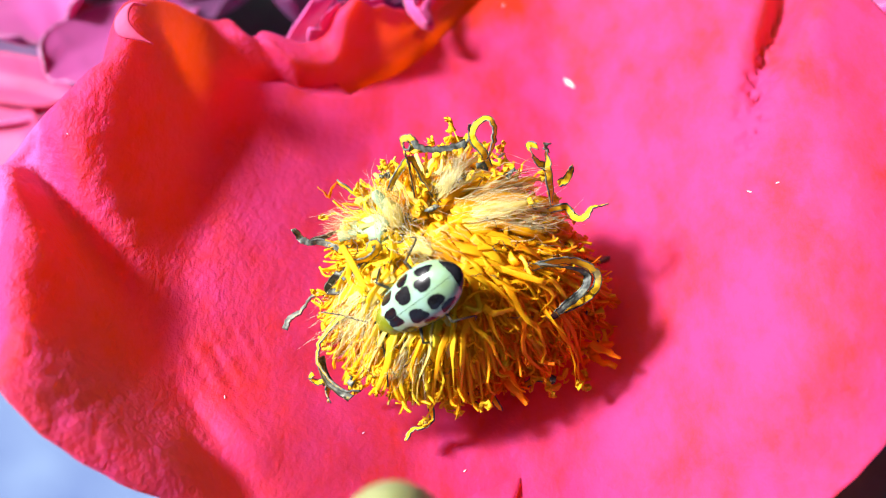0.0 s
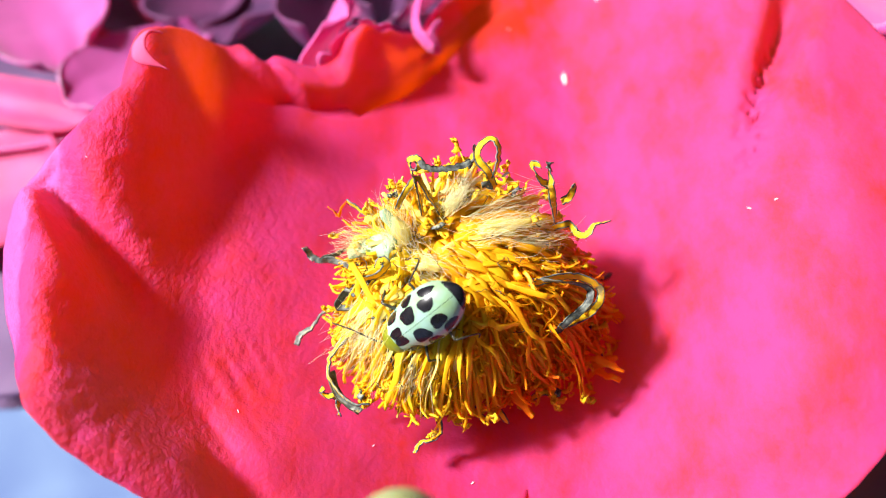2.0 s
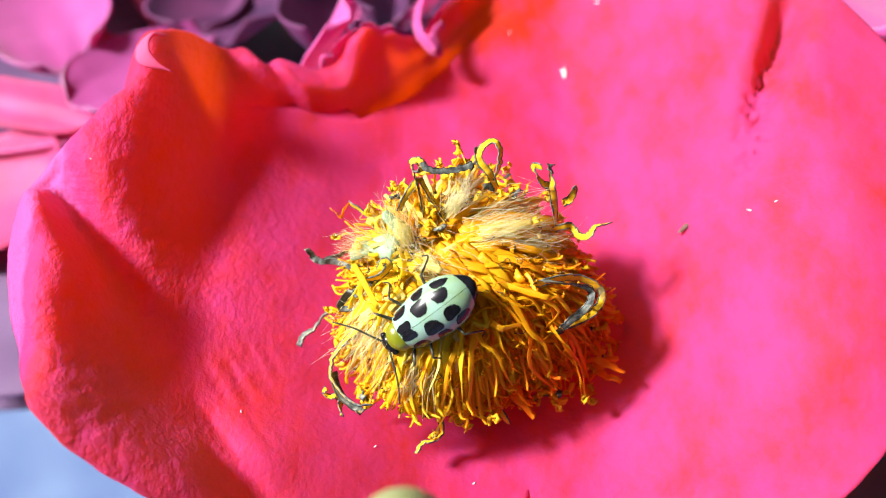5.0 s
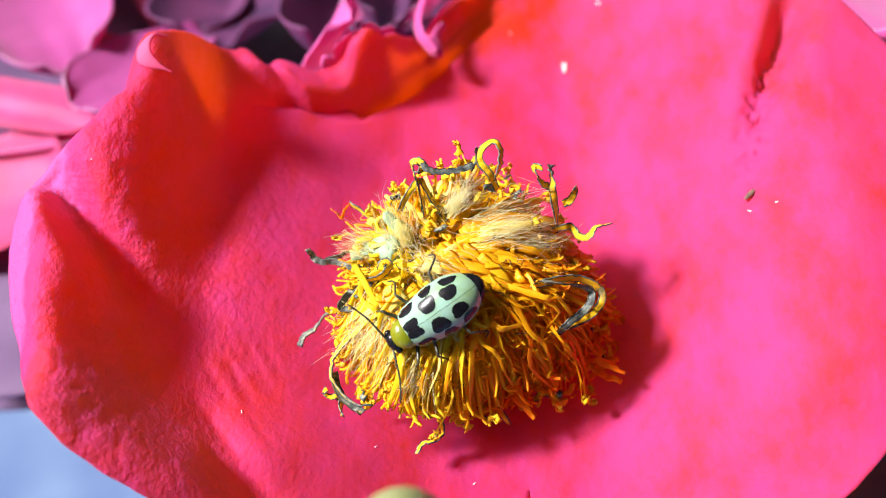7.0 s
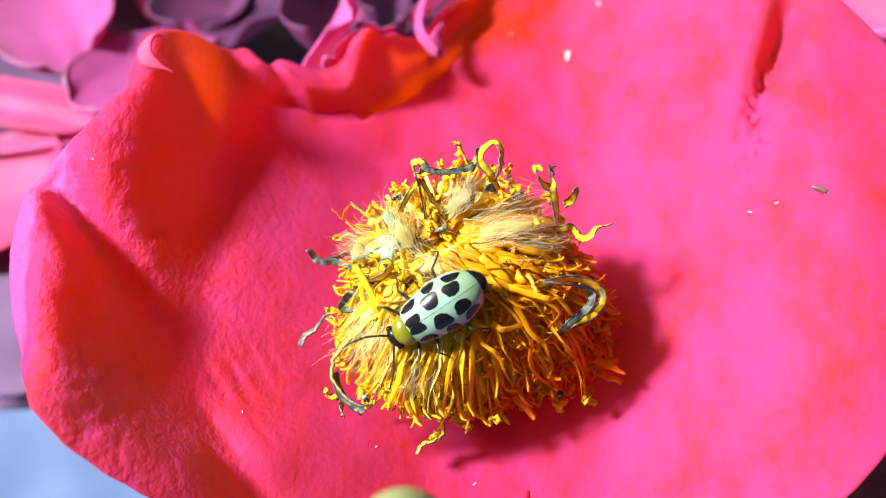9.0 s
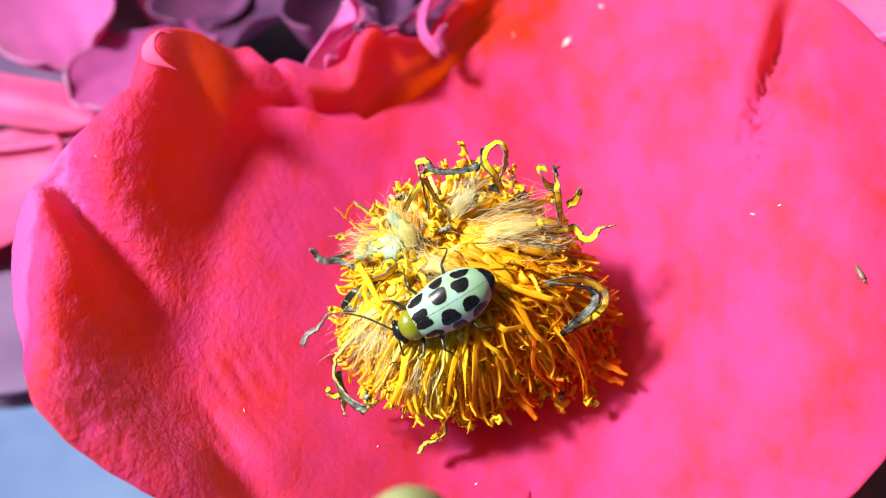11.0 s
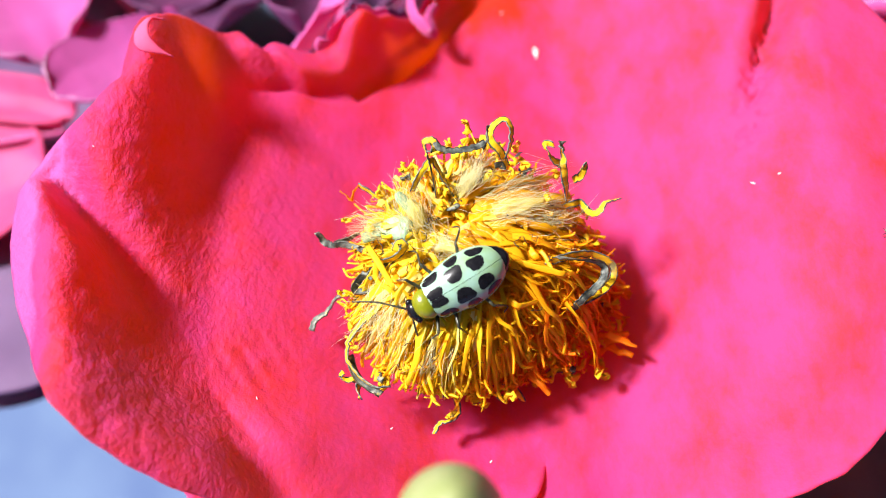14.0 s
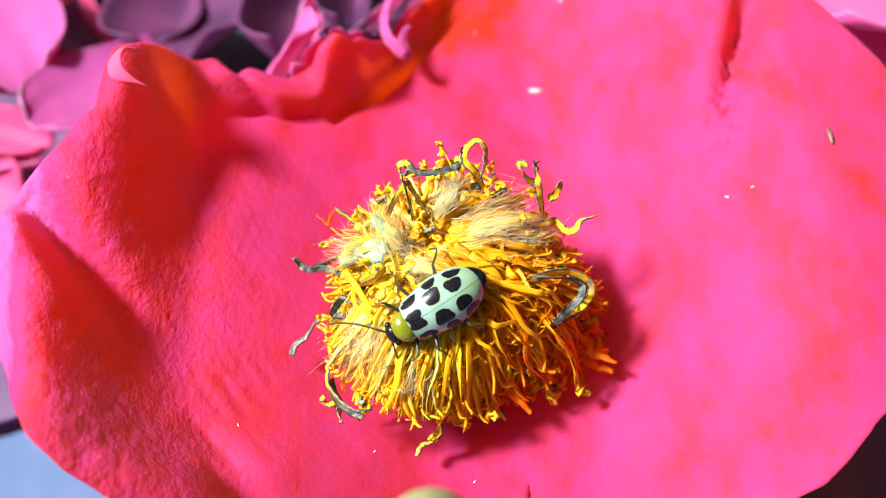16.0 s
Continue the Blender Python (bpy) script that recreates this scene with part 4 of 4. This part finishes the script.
def build_beetle():
    beetle = thing("spotted_beetle", at(0, -9.6, 11), "pale green spotted leaf beetle with black spots and an olive collar", "beetle")
    spots = [(0.10, 0.17, 0.10, 0.26), (0.13, 0.95, 0.11, 0.26), (0.40, 0.45, 0.11, 0.30), (0.44, 1.02, 0.09, 0.24), (0.68, 0.40, 0.10, 0.27), (0.73, 0.95, 0.105, 0.24)]
    for side in (-1, 1):
        bm = bmesh.new()
        nu, nv = 36, 14
        g = [[bm.verts.new(shell(i / nu, math.radians(100) * j / nv, side)) for j in range(nv + 1)] for i in range(nu + 1)]
        for i in range(nu):
            for j in range(nv):
                bm.faces.new((g[i][j], g[i + 1][j], g[i + 1][j + 1], g[i][j + 1]))
        bmesh.ops.recalc_face_normals(bm, faces=bm.faces)
        el = part("wing_case", bm, ELYTRON, beetle)
        rng = random.Random(7 + side)
        for u0, p0, ru, rp in spots:
            bm = bmesh.new()
            mid = bm.verts.new(shell(u0, p0, side, 0.016))
            rings = []
            for k in (0.5, 1.0):
                ring = []
                for i in range(20):
                    a = 2 * math.pi * i / 20
                    wob = 1 + 0.10 * math.sin(3 * a + rng.uniform(0, 0.3)) + rng.uniform(-0.05, 0.05)
                    ca, sa = math.cos(a), math.sin(a)
                    e = 1 / (abs(ca) ** 3 + abs(sa) ** 3) ** (1 / 3)
                    ring.append(bm.verts.new(shell(u0 + ru * k * ca * e * wob, max(0.0, p0 + rp * k * sa * e * wob), side, 0.014 if k < 1 else 0.006)))
                rings.append(ring)
            for i in range(20):
                j = (i + 1) % 20
                bm.faces.new((mid, rings[0][i], rings[0][j]))
                bm.faces.new((rings[0][i], rings[1][i], rings[1][j], rings[0][j]))
            bmesh.ops.recalc_face_normals(bm, faces=bm.faces)
            part("spot", bm, BLACK, el)
    bm = bmesh.new()
    bmesh.ops.create_uvsphere(bm, u_segments=24, v_segments=14, radius=1)
    for v in bm.verts:
        v.co = Vector((v.co.x * 2.52 - 0.5, v.co.y * 1.34, v.co.z * 0.72 + 0.40))
    part("abdomen", bm, BLACK, beetle)
    bm = bmesh.new()
    bmesh.ops.create_uvsphere(bm, u_segments=28, v_segments=16, radius=1)
    for v in bm.verts:
        v.co = Vector((v.co.x * 0.72 + 2.2, v.co.y * (0.86 - 0.10 * v.co.x), v.co.z * 0.68 + 0.58))
    part("pronotum", bm, OLIVE, beetle, "olive yellow collar")
    bm = bmesh.new()
    bmesh.ops.create_uvsphere(bm, u_segments=20, v_segments=12, radius=1)
    for v in bm.verts:
        v.co = Vector((v.co.x * 0.45 + 2.85, v.co.y * 0.62, v.co.z * 0.5 + 0.42))
    head = part("head", bm, BLACK, beetle, "shiny black head")
    for side in (-1, 1):
        bm = bmesh.new()
        bmesh.ops.create_icosphere(bm, subdivisions=2, radius=0.2)
        bmesh.ops.translate(bm, verts=bm.verts, vec=(2.9, side * 0.54, 0.55))
        part("eye", bm, BLACK, head)
    antennae = []
    for side in (1, -1):
        bm = bmesh.new()
        pts = smooth_line([(0, 0, 0), (0.7, side * 0.30, 0.2), (1.7, side * 0.65, 0.25), (2.9, side * 0.8, 0.1)], 8)
        strand(bm, pts, lambda s: 0.055 + 0.02 * abs(math.sin(s * 33)) - 0.02 * s, lambda s: 0.055 - 0.02 * s, sides=6)
        ant = part("antenna", bm, LEG, beetle, "thin dark antenna")
        ant.matrix_basis = pose(3.15 * MM, side * 0.25 * MM, 0.5 * MM)
        antennae.append(ant)
    for side in (-1, 1):
        for x0, fx, fy, tx, ty in ((1.9, 2.4, 1.7, 3.0, 1.9), (0.9, 1.3, 2.0, 1.2, 2.6), (-0.5, -0.9, 1.95, -1.5, 2.5)):
            bm = bmesh.new()
            strand(bm, smooth_line([(x0, side * 0.7, 0.1), (fx, side * fy, 0.75)], 5), lambda s: 0.12 - 0.04 * s, lambda s: 0.11 - 0.04 * s, sides=6)
            leg = part("leg", bm, LEG, beetle)
            bm = bmesh.new()
            strand(bm, smooth_line([(fx, side * fy, 0.75), (tx, side * ty, -0.4), (tx + 0.35, side * (ty + 0.25), -0.8)], 6), lambda s: 0.065 - 0.02 * s, lambda s: 0.065 - 0.02 * s, sides=6)
            part("shin", bm, LEG, leg)
    return beetle, antennae


# ---- the thrips and scraps ----
def build_thrips(mat, leg_mat, long, label):
    bug = thing("thrips", at(0, 0, 20), label, "insect", "thrips crawling on the petal")
    bm = bmesh.new()
    k = long
    strand(bm, smooth_line([(-0.5 * k, 0, 0.10), (-0.2 * k, 0, 0.14), (0.15 * k, 0, 0.15), (0.32 * k, 0, 0.14)], 6),
           lambda s: (0.02 + 0.13 * math.sin(math.pi * (0.1 + 0.75 * s)) + 0.008 * math.sin(50 * s)) * k, lambda s: (0.02 + 0.10 * math.sin(math.pi * (0.1 + 0.75 * s))) * k, sides=8)
    part("body", bm, mat, bug)
    bm = bmesh.new()
    bmesh.ops.create_icosphere(bm, subdivisions=2, radius=0.085 * k)
    bmesh.ops.translate(bm, verts=bm.verts, vec=(0.40 * k, 0, 0.14))
    part("head", bm, mat, bug)
    for side in (-1, 1):
        bm = bmesh.new()
        strand(bm, smooth_line([(0.44 * k, side * 0.03, 0.15), (0.58 * k, side * 0.09, 0.17)], 4), lambda s: 0.014, lambda s: 0.014, sides=4)
        part("antenna", bm, leg_mat, bug)
        for x in (0.28, 0.12, -0.02):
            bm = bmesh.new()
            strand(bm, smooth_line([(x * k, side * 0.06 * k, 0.13), ((x + 0.02) * k, side * 0.17 * k, 0.14), ((x + 0.03) * k, side * 0.25 * k, 0.0)], 4), lambda s: 0.018, lambda s: 0.018, sides=4)
            part("leg", bm, leg_mat, bug)
    return bug


def build_flake(x, y, z, size, seed):
    flake = thing("flake", at(x, y, z), "tiny white flake lying on the rose petal", "debris", "flakes on the petal")
    rng = random.Random(seed)
    bm = bmesh.new()
    bmesh.ops.create_icosphere(bm, subdivisions=2, radius=1)
    for v in bm.verts:
        g = 1 + 0.35 * noise.noise(v.co * 1.7 + Vector((seed, 0, 0)))
        v.co = Vector((v.co.x * size * 0.7 * g, v.co.y * size * 0.22 * g, v.co.z * size * 0.15 * g))
    bmesh.ops.rotate(bm, verts=bm.verts, matrix=Matrix.Rotation(rng.uniform(0, 3), 3, "Z"))
    part("scale", bm, CHALK, flake)
    return flake


build_ground()
rose = build_rose()
neighbours = [
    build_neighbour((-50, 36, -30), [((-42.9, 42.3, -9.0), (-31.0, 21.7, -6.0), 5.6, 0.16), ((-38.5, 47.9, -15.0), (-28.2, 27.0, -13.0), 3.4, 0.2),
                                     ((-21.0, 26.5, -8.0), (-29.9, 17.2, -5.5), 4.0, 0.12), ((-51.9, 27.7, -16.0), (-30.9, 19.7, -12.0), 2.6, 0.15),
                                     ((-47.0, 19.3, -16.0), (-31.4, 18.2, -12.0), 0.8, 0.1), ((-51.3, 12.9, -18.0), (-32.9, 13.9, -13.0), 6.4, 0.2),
                                     # the last two, big and dark, are backing added for the shaded gaps
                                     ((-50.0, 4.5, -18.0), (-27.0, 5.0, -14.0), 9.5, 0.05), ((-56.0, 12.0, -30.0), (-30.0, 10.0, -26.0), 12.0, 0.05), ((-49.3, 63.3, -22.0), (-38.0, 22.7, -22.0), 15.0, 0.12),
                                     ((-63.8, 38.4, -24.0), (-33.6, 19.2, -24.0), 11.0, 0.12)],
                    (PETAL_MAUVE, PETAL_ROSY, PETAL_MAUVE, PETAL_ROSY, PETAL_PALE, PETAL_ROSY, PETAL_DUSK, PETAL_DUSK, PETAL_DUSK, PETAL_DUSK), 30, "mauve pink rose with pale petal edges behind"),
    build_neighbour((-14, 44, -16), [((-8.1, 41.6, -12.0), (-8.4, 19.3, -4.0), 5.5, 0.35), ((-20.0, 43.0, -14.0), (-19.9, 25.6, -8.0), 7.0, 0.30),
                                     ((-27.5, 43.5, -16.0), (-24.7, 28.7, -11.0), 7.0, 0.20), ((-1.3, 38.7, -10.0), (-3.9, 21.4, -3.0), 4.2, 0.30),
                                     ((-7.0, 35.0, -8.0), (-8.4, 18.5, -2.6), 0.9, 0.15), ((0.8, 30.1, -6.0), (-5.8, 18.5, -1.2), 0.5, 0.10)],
                    (PETAL_SHADED, PETAL_SHADED, PETAL_SHADED, PETAL_SHADED, PETAL_PALE, PETAL_PALE), 50, "rose with folded petals low behind the open rose, its shade painted dark purple"),
    build_neighbour((44, 32, -6), [((41.7, 30.7, -2.0), (29.0, 17.5, 4.0), 9.0, 0.20), ((42.0, 22.9, -4.0), (31.3, 15.0, 1.0), 5.5, 0.20)],
                    (PETAL_PALE,), 70, "pale pink rose beside the open rose")]
leaves = [build_gap_leaf((-14, 48, -22), (-16, 24, -20), 12, 90), build_gap_leaf((-48, 48, -28), (-42, 24, -27), 12, 91),
          build_gap_leaf((40, -10, -14), (26, -24, -12), 9, 92)]
bud = build_bud()
beetle, antennae = build_beetle()
pale_bug = build_thrips(CHALK, CHALK, 1.0, "tiny pale thrips crawling on the petal")
dark_bug = build_thrips(BROWN, LEG, 1.15, "tiny brown thrips crawling out from the stamens")
# the flakes, and the ways of the two thrips: seconds, place, heading
flakes = [build_flake(f[0], f[1], settle(*f[:3]), f[3], i) for i, f in enumerate([(12.0, 20.88, 1.5, 0.35), (19.87, -1.33, 7.77, 0.22), (18.56, -1.34, 6.79, 0.25), (1.87, -15.95, -0.19, 0.18), (-3.91, -14.16, 0.24, 0.15), (-11.43, -12.93, -0.09, 0.15), (-20.35, 0.17, 7.95, 0.14), (5.28, 19.15, 0.12, 0.2), (3.7, -1.5, 10.7, 0.4)])]
PALE_PATH = [
    (0, 9.72, 11.69, 0.26, 130), (0.5, 9.4, 12.51, 0.14, 110), (1, 9.19, 13.24, 0.09, 97), (1.5, 9.22, 13.61, 0.1, 93),
    (2, 9.24, 14.17, 0.12, 92), (3, 9.21, 14.62, 0.1, 90), (4, 9.21, 14.74, 0.1, 90), (6.5, 9.18, 15.5, 0.09, 86),
    (7.5, 9.29, 15.81, 0.13, 85), (8.5, 9.42, 16.52, 0.2, 82), (9.2, 9.51, 16.79, 0.24, 75), (11.3, 9.32, 18.5, 0.26, 50),
    (12, 9.04, 17.79, 0.15, 15), (12.5, 8.11, 17.48, 0.02, 8), (13, 7.89, 17.41, 0.02, 40), (13.5, 7.73, 15.98, -0.05, 75),
    (14, 7.58, 15.17, -0.09, 90), (14.5, 8.01, 14.21, -0.08, 115), (15, 8.04, 13.49, -0.06, 130), (15.5, 8.52, 13.25, -0.03, 155),
    (16, 9.2, 13.09, 0.09, 178),
]
DARK_PATH = [
    (0, 10.88, -2.6, 0.5, 25), (1, 10.74, -2.62, 0.44, 25), (3, 10.74, -2.65, 0.44, 30), (3.5, 11.67, -2.32, 0.98, 32),
    (4, 13.0, -1.82, 1.99, 42), (4.2, 13.63, -1.32, 2.51, 42), (6.3, 17.3, -0.8, 5.8, 35), (6.5, 17.78, -0.83, 6.18, 36),
    (7, 18.74, -0.22, 6.89, 42), (7.5, 20.04, 0.63, 7.82, 35), (8, 21.28, 0.74, 8.57, 0), (8.5, 21.43, -0.56, 8.69, -50),
    (9, 22.05, -1.26, 9.01, -28), (9.2, 22.41, -1.67, 9.19, -40), (11.5, 23.01, -8.32, 9.32, -85), (12.5, 22.9, -9.34, 9.27, -60),
    (13, 23.21, -9.31, 9.37, 0), (13.5, 23.91, -8.69, 9.5, 75), (14.2, 24.3, -6.14, 9.62, 115), (14.5, 24.01, -4.7, 9.67, 115),
    (15, 23.53, -2.79, 9.64, 105), (15.5, 23.86, -0.98, 9.63, 92), (16, 24.56, 0.77, 9.64, 90),
]


def beetle_pose(x, y, z, turn, nose):
    """x, y, z along the lens's tilted axes; turn: the heading; nose: how far the head dips."""
    tilt = pose(0, 0, 0, 30)
    return at(0, 0, 0) @ tilt @ pose(x * MM, y * MM, z * MM, 0, 0, turn) @ pose(0, 0, 0, 0, nose, 0)


BEETLE = [
    (0.0, -0.78, -3.43, 218, 29), (0.5, -0.78, -3.34, 218, 29), (1.0, -0.81, -3.30, 220, 30), (1.5, -0.86, -3.43, 221, 31),
    (2.0, -0.93, -3.64, 219, 31), (2.5, -0.83, -3.60, 218, 29), (3.0, -0.76, -3.42, 218, 24), (3.5, -0.70, -3.40, 218, 22),
    (4.0, -0.72, -3.43, 218, 21), (6.5, -0.53, -3.36, 215, 9), (7.0, -0.44, -3.33, 215, 9), (7.5, -0.43, -3.28, 215, 10),
    (8.0, -0.46, -3.30, 215, 9), (8.5, -0.44, -3.27, 215, 9), (9.0, -0.37, -3.13, 214, 8), (11.5, -0.17, -2.92, 211, 4),
    (12.5, -0.17, -2.91, 211, 5), (13.5, -0.15, -2.93, 210, 4), (14.5, -0.18, -2.96, 210, 4), (16.0, -0.14, -2.95, 210, 4)]


# antennae: seconds, how far each swings out, how far it dips
FEELERS = ([(0.0, 45, -10), (0.7, 25, -10), (2.0, 50, 0), (4.2, 50, -5), (6.3, 48, -5), (8.2, 50, -8), (8.6, 48, -8), (9.0, 30, 25), (11.4, 45, 45), (16.0, 45, 45)],
           [(0.0, 36, -12), (0.7, 14, -12), (1.4, 53, -15), (2.1, 50, -15), (2.8, 60, -15), (3.5, 34, -10), (4.2, 47, -8), (6.3, 37, -5), (7.0, 65, -15),
            (7.6, 72, -20), (8.2, 72, -55), (8.6, 85, -50), (9.0, 5, -50), (11.4, 37, 0), (13.0, 26, 0), (14.5, 24, 0), (16.0, 28, 0)])


def motions():
    for ob in (rose, bud, *neighbours, *leaves, *flakes):
        home = ob.matrix_basis.copy()
        walk(ob, swayed([(0.0, home), (16.0, home)]))
    walk(beetle, swayed([(t, beetle_pose(x + 0.22, y, 12.4, turn, nose)) for t, x, y, turn, nose in BEETLE]))
    for bug, path in ((pale_bug, PALE_PATH), (dark_bug, DARK_PATH)):
        walk(bug, swayed([(t, at(x, y, z, 0, 0, turn)) for t, x, y, z, turn in path]))
    for ant, side, rows in zip(antennae, (1, -1), FEELERS):
        walk(ant, [(t, pose(3.15 * MM, side * 0.25 * MM, 0.5 * MM, 0, rise, side * turn)) for t, turn, rise in rows])


motions()
